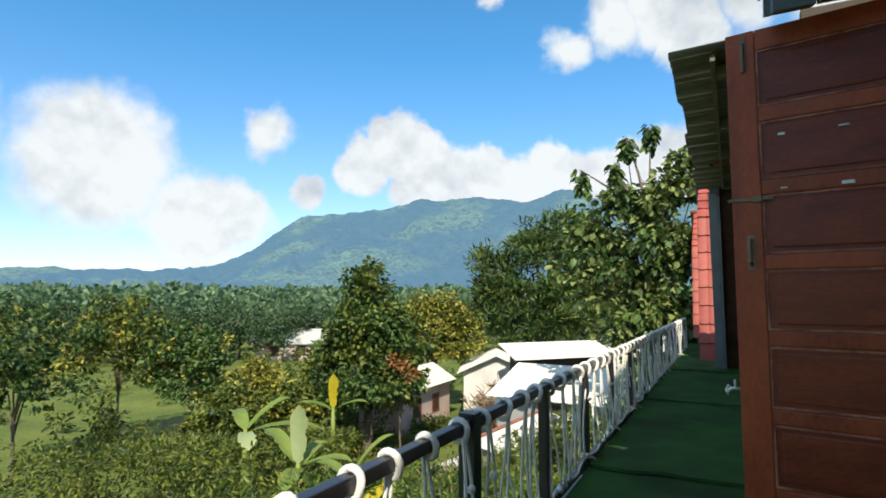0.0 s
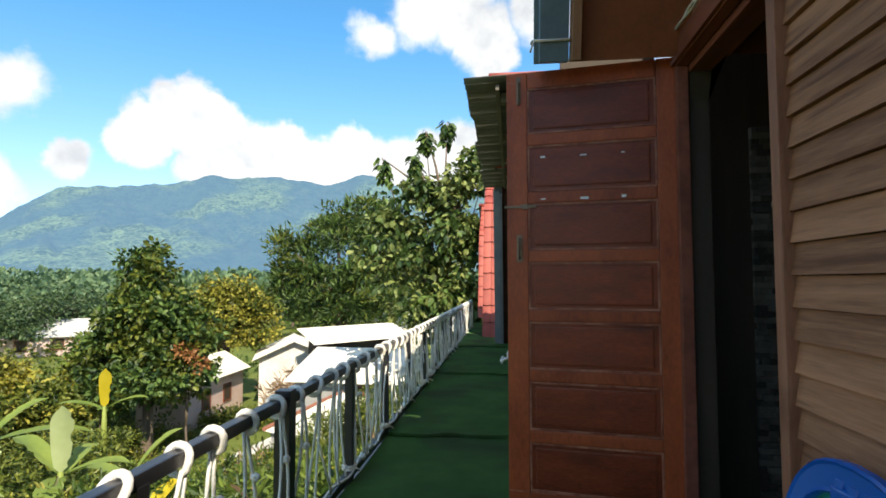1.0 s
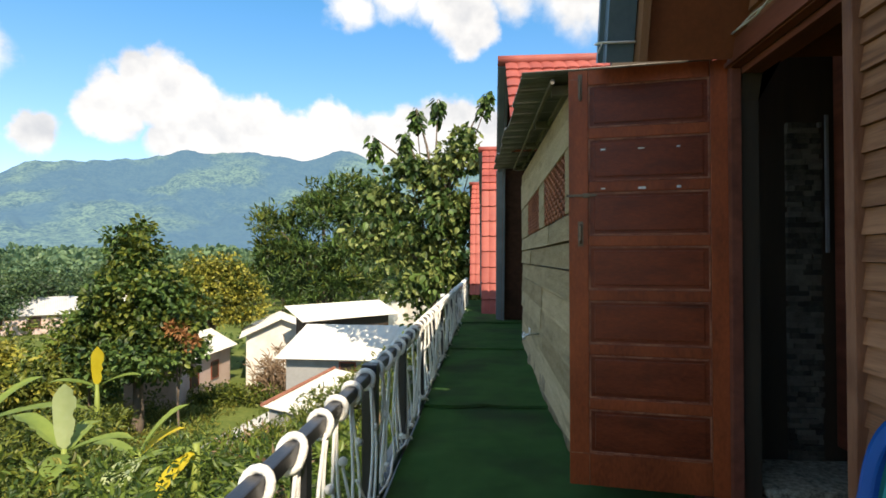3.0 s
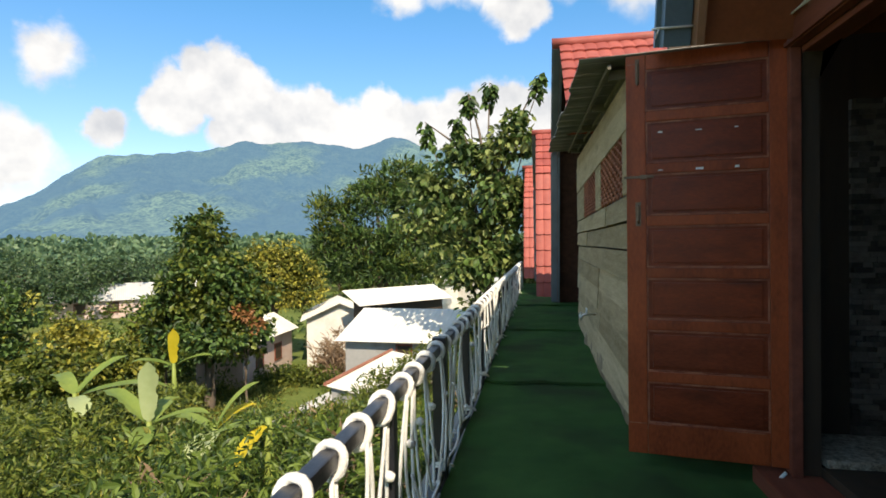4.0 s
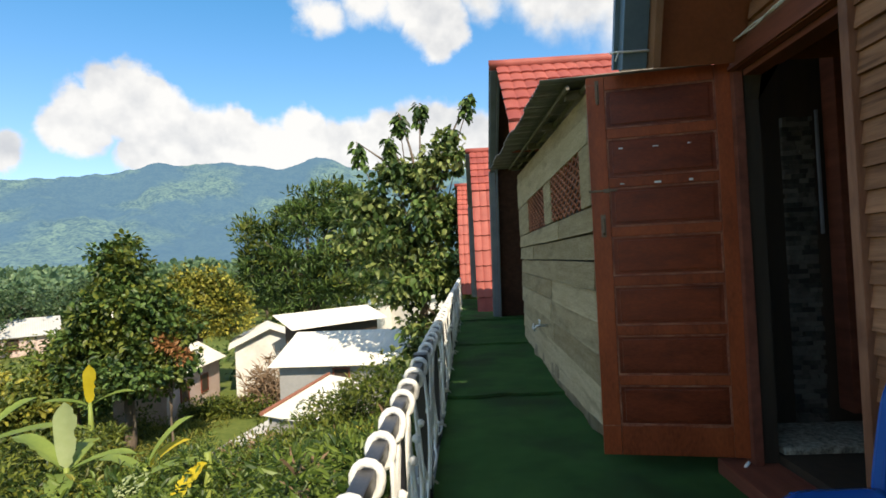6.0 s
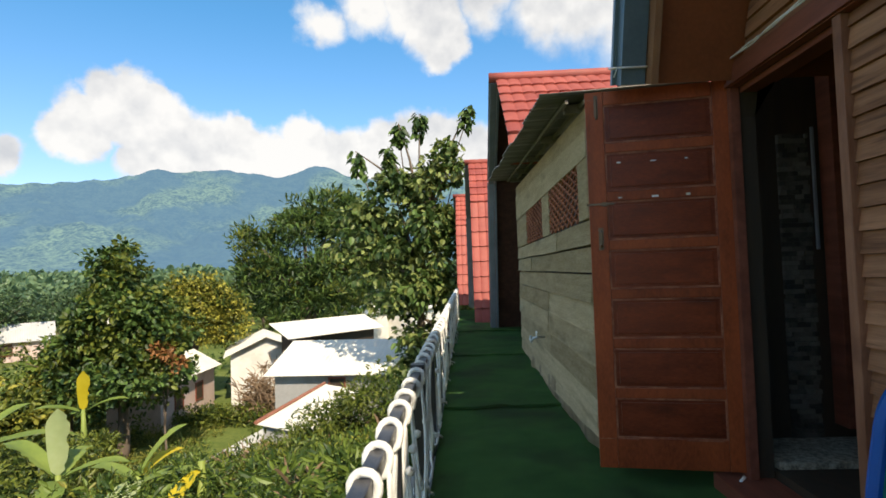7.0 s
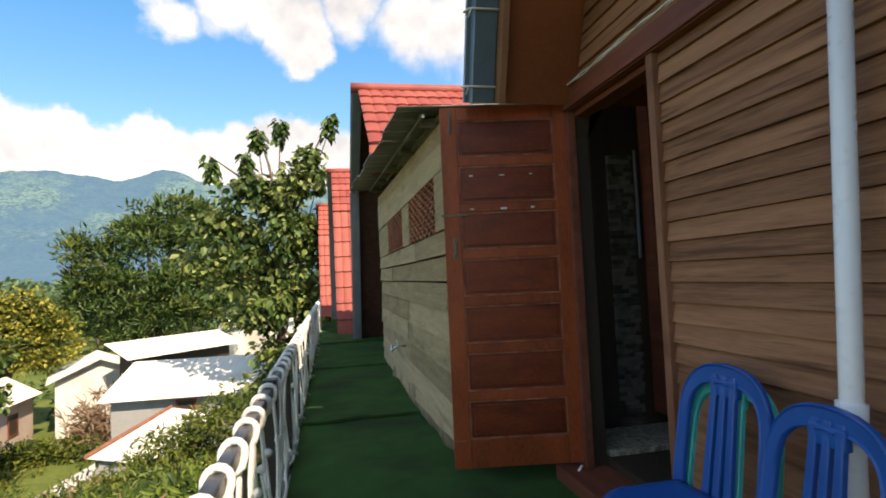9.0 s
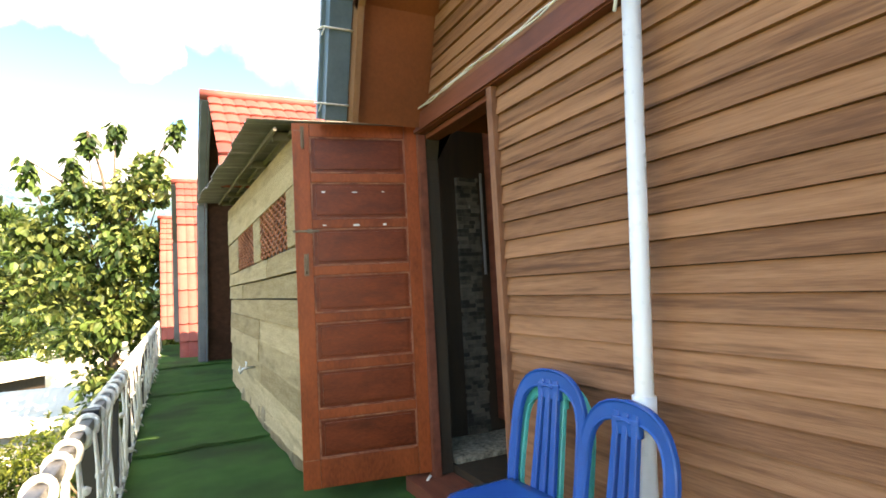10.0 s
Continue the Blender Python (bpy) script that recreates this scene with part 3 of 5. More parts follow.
def cabin(xv, yr, front=False, near_cut=0.0, far_cut=0.0, tiles=()):
    h = thing("cabin", "timber cabin with a steep red-tiled roof and grey metal edge" if not front else "timber cabin with brown clapboard front and an open doorway",
              "cabin", pose(xv, yr, 0), group="row of cabins")
    for side in (-1, 1):
        cut = near_cut if side < 0 else far_cut
        cut_u = (BREAK_Z - cut) / BREAK_Z
        foot = (side * (BREAK_Y + (FOOT_Y - BREAK_Y) * cut_u), cut)
        e0 = .10 if front else 0.0
        reach = .13 if front else .035 if side < 0 else .10
        deep = .10 if front or side > 0 else .02
        metal = M["gutter"] if front else M["greymetal"]
        for name, a, b in (("upper_roof", (0, RIDGE_Z), (side * BREAK_Y, BREAK_Z)), ("lower_roof", (side * BREAK_Y, BREAK_Z), foot)):
            d = Vector((b[0] - a[0], b[1] - a[1])).normalized()
            nrm = Vector((-d.y, d.x)) * (1 if side > 0 else -1)
            if nrm.y < 0:
                nrm = -nrm
            o1, o2 = Vector(a), Vector(b)
            bm = bmesh.new()
            prism(bm, [o1, o2, o2 + nrm * .035, o1 + nrm * .035], "x", .03 + e0, DEPTH)
            # far cabins take the darker boards, with overhang shade painted in
            part(name, bm, M["soffit"] if front else M["shadeboard"], h, "brown boarded underside of the roof")
            # wooden barge board and the grey metal channel along the edge
            bm = bmesh.new()
            prism(bm, [o1 - nrm * deep, o2 - nrm * deep, o2 + nrm * .03, o1 + nrm * .03], "x", e0 - .005, e0 + .028)
            part("barge_board", bm, M["palewood"] if front else M["darkedge"] if side < 0 else M["greymetal"], h, "barge board along the roof edge")
            if not front and side < 0:
                continue
            bm = bmesh.new()
            prism(bm, [o1 - nrm * .02, o2 - nrm * .02, o2 + nrm * .10, o1 + nrm * .10], "x", e0 - reach, e0 - .012)
            part("edge_channel", bm, metal, h, "blue-grey metal edge channel")
            bm = bmesh.new()
            prism(bm, [o1 + nrm * .075, o2 + nrm * .075, o2 + nrm * .112, o1 + nrm * .112], "x", e0 - reach - .02, e0 - reach)
            part("channel_lip", bm, metal, h)
        for up in (True,) if front and side > 0 else (True, False):
            tile_slope(h, side, up, (side, up) in tiles, cut)
    bm = bmesh.new()
    tube(bm, [(-.12 + .31 * i, 0, RIDGE_Z + .075) for i in range(18)], .075, 8)
    part("ridge_cap", bm, M["redtile"], h, smooth=True)
    return h


WALL_X = .56        # the gable wall stands this far behind the roof's edge


def gable(h, openings, w0=WALL_X):
    """The gable wall's plates round its openings (y0, y1, z0, z1), at x from w0."""
    step = .02
    ins = lambda y: roof_line(y) - .02
    ys = sorted({-FOOT_Y + .05, -BREAK_Y, 0.0, BREAK_Y, FOOT_Y - .05, *[o[0] for o in openings], *[o[1] for o in openings]})
    bm = bmesh.new()
    for a, b in zip(ys, ys[1:]):
        za, zb = ins(a), ins(b)
        hole = next((o for o in openings if o[0] <= a + 1e-6 and b <= o[1] + 1e-6), None)
        low = hole[3] if hole else -.05
        prism(bm, [(a, low), (b, low), (b, zb), (a, za)], "x", w0 + step, w0 + .10)
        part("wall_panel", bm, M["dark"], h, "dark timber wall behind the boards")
        bm = bmesh.new()
    bm.free()


def siding(h, openings, pitch=.081, top=RIDGE_Z - .1, trim=(2.03, 2.15)):
    """Clapboards, each one a board, cut to the roof and round the openings."""
    z, rnd = .02, random.Random(2)
    while z < top:
        if trim[0] - .02 < z < trim[1] - .01:
            z = trim[1]
        hgt = min(pitch, trim[0] - z - .001) if z < trim[0] else pitch
        zm = z + hgt / 2
        reach = (RIDGE_Z - zm) / (RIDGE_Z - BREAK_Z) * BREAK_Y if zm > BREAK_Z else FOOT_Y - (FOOT_Y - BREAK_Y) * zm / BREAK_Z
        reach -= .03
        spans = [(-reach, reach)]
        for o in openings:
            if o[2] < zm < o[3]:
                spans = [s for a, b in spans for s in ((a, min(b, o[0])), (max(a, o[1]), b)) if s[1] - s[0] > .02]
        for a, b in spans:
            bm = bmesh.new()
            j = rnd.uniform(-.002, .002)
            prism(bm, [(0.012 + j, z), (0.0 - .010 + j, z), (0.004 + j, z + hgt - .002), (.012 + j, z + hgt - .002)], "y", a, b)
            for v in bm.verts:
                v.co.x += WALL_X
            part("board", bm, M["siding"], h)
        z += hgt + .0005


H1 = cabin(1.10, .80, front=True, far_cut=2.06)
X1 = 1.10 + WALL_X            # 1.66: outer face of the front wall
H2 = cabin(.80, 7.80, near_cut=2.30, tiles=((-1, True),))
H3 = cabin(.42, 14.05, tiles=((-1, True), (-1, False)))
H4 = cabin(-.03, 20.5)
DOOR = (1.93 - .80, 2.73 - .80, .02, 2.03)
gable(H1, [DOOR])
siding(H1, [(DOOR[0] - .05, DOOR[1] + .07, -1, 2.03)])
for h in (H2, H3, H4):
    gable(h, [])
    bm = bmesh.new()
    for k in range(30):
        z = .02 + .125 * k
        reach = (RIDGE_Z - z - .12) / (RIDGE_Z - BREAK_Z) * BREAK_Y if z + .12 > BREAK_Z else FOOT_Y - (FOOT_Y - BREAK_Y) * (z + .12) / BREAK_Z
        if reach > .1:
            box(bm, WALL_X - .005, WALL_X + .018, -reach + .03, reach - .03, z, z + .118, .003)
    tagged(part("wall_boards", bm, M["shadeboard"], h, "boarded gable with overhang shade put into its brown"), kind="stuff")

# trim, jambs, threshold of the front doorway
bm = new_box(WALL_X - .035, WALL_X + .012, -1.3, 1.93, 2.03, 2.145, .004)
part("belt_trim", bm, M["trimwood"], H1, "red-brown belt board above the doorway")
part("trim_lip", new_box(WALL_X - .05, WALL_X - .035, -1.3, 1.93, 2.035, 2.055, .003), M["trimwood"], H1)
part("door_jamb", new_box(WALL_X - .03, WALL_X + .10, DOOR[0] - .05, DOOR[0] - .004, .02, 2.029, .005), M["jambwood"], H1, "worn pale brown door jamb")
part("jamb_bead", new_box(WALL_X - .018, WALL_X + .0, DOOR[0] - .003, DOOR[0] + .014, .02, 2.029, .004), M["jambwood"], H1)
part("door_jamb", new_box(WALL_X - .035, WALL_X + .012, DOOR[1] - .032, DOOR[1] - .002, .064, 2.029, .005), M["trimwood"], H1, "red-brown door jamb")
part("casing", new_box(WALL_X - .03, WALL_X + .018, DOOR[1] - .001, DOOR[1] + .050, .064, 2.029, .005), M["trimwood"], H1)
part("head_lining", new_box(WALL_X + .014, WALL_X + .115, DOOR[0] - .004, DOOR[1] - .033, 2.0, 2.029, .003), M["trimwood"], H1)
part("sill", new_box(WALL_X - .16, WALL_X + .10, DOOR[0] - .45, DOOR[1] + .1, -.02, .062, .008), M["trimwood"], H1, "worn brown wooden sill")

# string ties round the metal channel
for z in (2.14, 2.50):
    o = Vector((0, BREAK_Y + (FOOT_Y - BREAK_Y) * (BREAK_Z - z) / BREAK_Z, z))
    nv = Vector((0, BREAK_Z, FOOT_Y - BREAK_Y)).normalized()
    bm = bmesh.new()
    tube(bm, [Vector((x, 0, 0)) + o + nv * q for x, q in ((-.058, -.028), (-.02, -.032), (.09, -.03), (.095, .04), (.09, .108), (.02, .112), (-.058, .118), (-.062, .04))], .006, 6, closed=True)
    tube(bm, [Vector((-.055, 0, 0)) + o - nv * .03, Vector((-.07, .02, -.04)) + o - nv * .04], .004, 5)
    part("string_tie", bm, M["cable"], H1, "white string tie", smooth=True)

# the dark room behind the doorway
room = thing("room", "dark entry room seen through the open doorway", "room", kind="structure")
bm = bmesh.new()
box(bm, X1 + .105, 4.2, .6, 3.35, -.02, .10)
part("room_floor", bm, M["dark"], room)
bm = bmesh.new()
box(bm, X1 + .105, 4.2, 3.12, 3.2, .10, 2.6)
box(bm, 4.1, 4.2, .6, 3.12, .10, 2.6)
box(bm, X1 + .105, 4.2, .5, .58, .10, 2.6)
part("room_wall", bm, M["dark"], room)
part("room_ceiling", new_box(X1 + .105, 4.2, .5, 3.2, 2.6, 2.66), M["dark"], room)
part("kerb", new_box(X1 + .12, 2.9, 2.72, 3.118, .102, .14, .01), M["pebble"], room, "pebble-washed step")
part("inner_post", new_box(2.30, 2.40, 2.98, 3.10, .22, 2.55, .005), M["trimwood"], room, "brown inner post")
part("inner_rod", new_box(2.245, 2.26, 3.07, 3.085, 1.2, 1.9, .003), M["greymetal"], room)
rnd = random.Random(11)
for k in range(64):
    z = .142 + .027 * k
    x = 2.07 + (-.03 if k % 2 else 0)
    while x < 2.23:
        w = rnd.uniform(.035, .09)
        d = rnd.uniform(.010, .035)
        if min(x + w, 2.24) - max(x, 2.07) > .012:
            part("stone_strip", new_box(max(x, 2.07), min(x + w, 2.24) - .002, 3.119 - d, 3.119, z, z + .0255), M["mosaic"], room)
        x += w


def build_door():
    """The opened leaf: stiles, rails and seven sunk panels."""
    d = thing("open_door", "red-brown varnished panel door standing wide open", "door")
    a, b = Vector((1.652, 2.757, 0)), Vector((.934, 2.877, 0))
    u = (b - a).normalized()
    w = (b - a).length
    d.matrix_basis = Matrix.Translation((a.x, a.y, .085)) @ Matrix.Rotation(math.atan2(u.y, u.x), 4, "Z")
    # local x runs from the hinge to the free edge; local +y faces the walkway
    H, T, S = 2.0, .036, .092
    part("stile", new_box(0, S, -T / 2, T / 2, 0, H, .004), M["doorwood"], d)
    part("stile", new_box(w - S, w, -T / 2, T / 2, 0, H, .004), M["doorwood"], d)
    n, bottom, top, rail = 7, .155, .075, .052
    ph = (H - bottom - top - rail * (n - 1)) / n
    z = 0
    for k in range(n + 1):
        hgt = bottom if k == 0 else top if k == n else rail
        part("rail", new_box(S + .001, w - S - .001, -T / 2 + .001, T / 2 - .001, z, z + hgt, .006), M["doorwood"], d)
        z += hgt
        if k < n:
            bm = new_box(S - .01, w - S + .01, -.008, .008, z - .01, z + ph + .01)
            box(bm, S + .028, w - S - .028, -.014, .014, z + .022, z + ph - .022, .006)
            panel = part("panel", bm, M["panelwood"], d, "dark red-brown sunk panel")
            # pale strips round the panel paint in the highlights along its bevels
            bm = bmesh.new()
            for side in (-1, 1):
                y0, y1 = sorted((side * .009, side * .0145))
                box(bm, S + .001, w - S - .001, y0, y1, z + .001, z + .009, .002)
                box(bm, S + .001, w - S - .001, y0, y1, z + ph - .009, z + ph - .001, .002)
                box(bm, S + .001, S + .009, y0, y1, z + .0095, z + ph - .0095, .002)
                box(bm, w - S - .009, w - S - .001, y0, y1, z + .0095, z + ph - .0095, .002)
            part("bead", bm, M["wornlit"], panel, "pale edge moulding with wear and bevel highlights in its colour")
            z += ph
    f = T / 2
    for z0, bit in ((1.385, "latch"), (1.16, "pull"), (1.88, "bolt")):
        bm = bmesh.new()
        if bit == "latch":
            box(bm, w - .13, w + .012, f, f + .006, z0, z0 + .012, .002)
            box(bm, w - .095, w - .065, f, f + .010, z0 - .006, z0 + .016, .003)
        elif bit == "pull":
            tube(bm, [(w - .055, f, z0), (w - .055, f + .03, z0 + .012), (w - .055, f + .03, z0 + .078), (w - .055, f, z0 + .09)], .006, 8)
            box(bm, w - .068, w - .042, f, f + .004, z0 - .015, z0 + .105, .001)
        else:
            box(bm, w - .065, w - .045, f, f + .005, z0 - .02, z0 + .10, .001)
            tube(bm, [(w - .055, f + .010, z0 - .03), (w - .055, f + .010, z0 + .075)], .006, 8)
        part(bit, bm, M["oldmetal"], d, "tarnished metal fitting")
    rnd = random.Random(3)
    for zz in (1.605, 1.415):
        for xx in (.16, .33, .50):
            part("paper_scrap", new_box(w - xx - .006 - rnd.uniform(0, .022), w - xx + .010, f + .0005, f + .002, zz + rnd.uniform(-.004, .004), zz + .006 + rnd.uniform(0, .008), .002), M["chalk"], d, "torn white paper scrap")
    for x0, x1, zz in ((w - .20, w - .004, .150), (S + .02, S + .20, .149), (w - .05, w - .004, 1.955), (w - .34, w - .12, .157)):
        part("worn_streak", new_box(x0, x1, f - .0005, f + .0008, zz, zz + .005, .0004), M["wornlit"], d, "pale worn streak along the joint")
    for zz in (.22, 1.0, 1.78):
        bm = bmesh.new()
        tube(bm, [(-.006, f, zz), (-.006, f, zz + .09)], .007, 8)
        part("hinge", bm, M["oldmetal"], d)
    return d


build_door()


def build_shed():
    s = thing("shed", "small weathered plank shed with terracotta vents and zinc roof", "shed")
    X, Y0, Y1 = 1.0, 3.16, 7.65
    Ym = 4.98
    rnd = random.Random(8)
    edges = [.02, .20, .37, .555, .745, .93, 1.105, 1.27, 1.43]
    # near-black backing paints the unlit inside behind the vent holes
    part("shade_backing", new_box(X + .07, X + .12, Y0 + .02, Y1 - .02, -.06, 1.99), M["dark"], s)
    part("end_wall", new_box(X + .03, 1.655, Y1 - .02, Y1 + .03, -.06, 2.2), M["plank"], s)
    part("end_wall", new_box(X + .07, 1.60, Y0 - .03, Y0 + .02, -.06, 2.05), M["plank"], s)
    # added dark sheet: hides the sky and stands in for the shaded gap
    part("gap_shade", new_box(1.20, 1.655, Y0 - .02, Y0 + .02, 2.051, 2.26, .004), M["dark"], s, "added dark sheet in place of the shaded gap beside the cabin")
    bm = bmesh.new()
    ysk = [Y0 + (Y1 - Y0) * i / 70 for i in range(71)]
    prev = None
    for y in ysk:
        u = (y - Y0) / (Y1 - Y0)
        h = .20 - .09 * u + .04 * noise.noise((y * 1.7, 0, 3))
        o = .052 - .085 * math.sin(min(1, u * 1.25) * math.pi) ** 1.2 * (.4 + .6 * u) + .03 * noise.noise((y * 3.4, 1, 3)) - .05 * math.exp(-((y - 6.35) / .22) ** 2)
        cur = [bm.verts.new(p) for p in ((X + .09, y, -.07), (X + o, y, -.07), (X + o * .9 + .014 * noise.noise((y * 6, 2, 1)), y, h * .45), (X + .006, y, h), (X + .035, y, h))]
        if prev:
            for i in range(4):
                bm.faces.new((prev[i], prev[i + 1], cur[i + 1], cur[i]))
        prev = cur
    part("plinth", bm, M["plaster"], s, "crumbling cement plinth", smooth=True)
    for k, (z0, z1) in enumerate(zip(edges, edges[1:])):
        joint = Ym + (.0, .06, -.04, .03, -.05, .04, 1.2, -.6)[k]
        for a, b in ((Y0, joint), (joint, Y1)):
            bm = bmesh.new()
            n = 10
            t0, t1 = rnd.uniform(-.006, .006), rnd.uniform(-.006, .006)
            prev = None
            proud = rnd.uniform(-.006, .008)
            for i in range(n + 1):
                y = a + .003 + (b - a - .006) * i / n
                lo = z0 + t0 + .008 * noise.noise((y * 2, k * 3.1, 0)) + (max(.02, .125 - .05 * (y - Y0)) + .03 * noise.noise((y * 2.6, 4, 4)) if k == 0 else 0)
                hi = z1 - .008 + .006 * noise.noise((y * 2, k * 3.1 + 3.1, 0))
                cur = [bm.verts.new(p) for p in ((X + .03, y, lo), (X - .010 - proud, y, lo), (X - .006 - proud, y, lo + .012), (X + .004 - proud, y, hi), (X + .03, y, hi))]
                if prev:
                    for q in range(5):
                        bm.faces.new((prev[q], prev[(q + 1) % 5], cur[(q + 1) % 5], cur[q]))
                else:
                    bm.faces.new(cur)
                prev = cur
            bm.faces.new(prev[::-1])
            part("plank", bm, M["plank"], s)
    # posts between the vents, then the sloping head boards
    for a, b in ((Y0, 3.44), (4.70, 5.12), (6.50, Y1)):
        part("post", new_box(X - .008, X + .03, a, b, 1.432, 1.80, .006), M["plank"], s)
    for z0, z1, pr in ((1.80, 1.955, .012), (1.96, 2.09, .004)):
        bm = bmesh.new()
        prism(bm, [(Y0 + .0, z0), (Y1, z0 + (.19 if z0 > 1.9 else .015)), (Y1, z1 + .19), (Y0, z1)], "x", X - pr, X + .028)
        part("head_board", bm, M["plank"], s)
    for a, b in ((3.445, 4.695), (5.125, 6.495)):
        cols = round((b - a) / .19)
        w = (b - a) / cols
        for c in range(cols):
            for r in range(2):
                bm = bmesh.new()
                y0, z0, hh = a + c * w, 1.434 + r * .182 + (.02 if r else 0), .182 + (.02 if r == 0 else .0)
                th = .013
                for q in range(1):
                    for v in range(3):
                        cy, cz = y0 + w * (q + .5), z0 + hh * (v + .5) / 3
                        dy, dz = w / 2, hh / 6
                        ring = [(cy - dy, cz), (cy, cz + dz), (cy + dy, cz), (cy, cz - dz)]
                        for (p0, q0), (p1, q1) in zip(ring, ring[1:] + ring[:1]):
                            nv = Vector((q1 - q0, p0 - p1)).normalized() * th / 2
                            prism(bm, [(p0 - nv.x, q0 - nv.y), (p1 - nv.x, q1 - nv.y), (p1 + nv.x, q1 + nv.y), (p0 + nv.x, q0 + nv.y)], "x", X - .004, X + .007)
                part("vent_block", bm, M["terracotta"], s)
    # corrugated roof, rising away, on rafters
    lift = lambda y: 2.145 + (y - 3.08) * .056
    bm = bmesh.new()
    n = 150
    cols = [.76, 1.0, 1.3, 1.7]
    g = []
    for i in range(n + 1):
        y = 3.08 + (7.72 - 3.08) * i / n
        wv = .012 * math.sin(y * 2 * math.pi / .085)
        edge = -.04 + .02 * (math.floor((y - 3.08) / .78) % 2) - .12 * (y - 3.08) / 4.6 + .012 * noise.noise((y * 2.2, 5, 5))
        g.append([bm.verts.new((x + (edge if x < .8 else 0), y, lift(y) + wv + (x - .76) * .05)) for x in cols])
    for i in range(n):
        for k in range(len(cols) - 1):
            bm.faces.new((g[i][k], g[i][k + 1], g[i + 1][k + 1], g[i + 1][k]))
    r = bmesh.ops.extrude_face_region(bm, geom=list(bm.faces))
    for v in r["geom"]:
        if isinstance(v, bmesh.types.BMVert):
            v.co.z += .004
    part("zinc_roof", bm, M["zinc"], s, "grey corrugated zinc sheet", smooth=True)
    for y in (3.3, 4.35, 5.4, 6.45, 7.4):
        bm = bmesh.new()
        prism(bm, [(.90, lift(y) - .065), (1.66, lift(y) - .035), (1.66, lift(y) + .025), (.90, lift(y) - .012)], "y", y - .022, y + .022)
        part("rafter", bm, M["batten"], s)
    for x in (.875, .985):
        bm = bmesh.new()
        prism(bm, [(3.12, lift(3.12) - .04), (7.6, lift(7.6) - .04), (7.6, lift(7.6) - .014), (3.12, lift(3.12) - .014)], "x", x, x + .018)
        part("batten", bm, M["batten"], s)
    return s


build_shed()


def build_tap():
    t = thing("water_tap", "small worn metal tap sticking out of the plank wall", "tap")
    bm = bmesh.new()
    tube(bm, [(1.02, 5.30, .47), (.93, 5.30, .47), (.89, 5.30, .465), (.87, 5.30, .44), (.868, 5.30, .42)], [.011, .011, .012, .011, .010], 10)
    part("spout", bm, M["steel"], t, smooth=True)
    bm = bmesh.new()
    tube(bm, [(.92, 5.30, .475), (.92, 5.30, .515)], .008, 8)
    tube(bm, [(.92, 5.255, .517), (.92, 5.345, .520)], .007, 8)
    part("handle", bm, M["chalk"], t, smooth=True)
    bm = bmesh.new()
    tube(bm, [(.868, 5.31, .43), (.86, 5.36, .445), (.875, 5.42, .47), (.90, 5.45, .44)], .009, 7)
    part("rag", bm, M["rope"], t, "white rag tied at the spout", smooth=True)


build_tap()

# ---- downpipe and cables on the front wall ----
pipe = thing("downpipe", "white plastic downpipe tied against the clapboards", "pipe")
bm = bmesh.new()
tube(bm, [(1.575, 1.07, .0), (1.578, 1.045, .75), (1.585, .985, 1.97)], .028, 18)
part("lower_pipe", bm, M["pvc"], pipe, smooth=True)
bm = bmesh.new()
tube(bm, [(1.585, .98, 1.972), (1.585, .98, 3.3)], .025, 16)
part("upper_pipe", bm, M["pvc"], pipe, smooth=True)
bm = bmesh.new()
tube(bm, [(1.577, 1.05, .68), (1.578, 1.044, .78)], .036, 18)
part("socket", bm, M["pvc"], pipe, smooth=True)
bm = bmesh.new()
for k in range(3):
    tube(bm, [(1.585 + .033 * math.cos(a), .98 + .033 * math.sin(a), 2.0 + .016 * k) for a in [i * math.pi / 7 for i in range(14)]], .007, 6, closed=True)
tube(bm, [(1.55, .98, 2.03), (1.535, .99, 1.98), (1.53, 1.0, 1.93)], .006, 6)
part("tie", bm, M["rope"], pipe, smooth=True)

for s, name in ((0, "cable"), (1, "cable")):
    c = bmesh.new()
    pts = []
    for i in range(60):
        y = 2.80 - i * .04
        pts.append((1.612 - .004 * math.sin(i * .9 + s * 3), y, 2.158 + .006 * math.sin(i * .37 + s * 2.2) + .008 * noise.noise((y * 2.3, s * 5.0, 1)) + .055 * max(0.0, 1.5 - y) ** 1.3 * s + .004 * s))
    tube(c, pts, .0045, 6)
    if s:
        tube(c, [(1.61, 2.80, 2.16), (1.60, 2.86, 2.17), (1.585, 2.90, 2.21), (1.57, 2.93, 2.20)], .0045, 6)
    tagged(obj_from(name, c, M["cable"], smooth=True), "thin white cable running along the belt board", "cable")


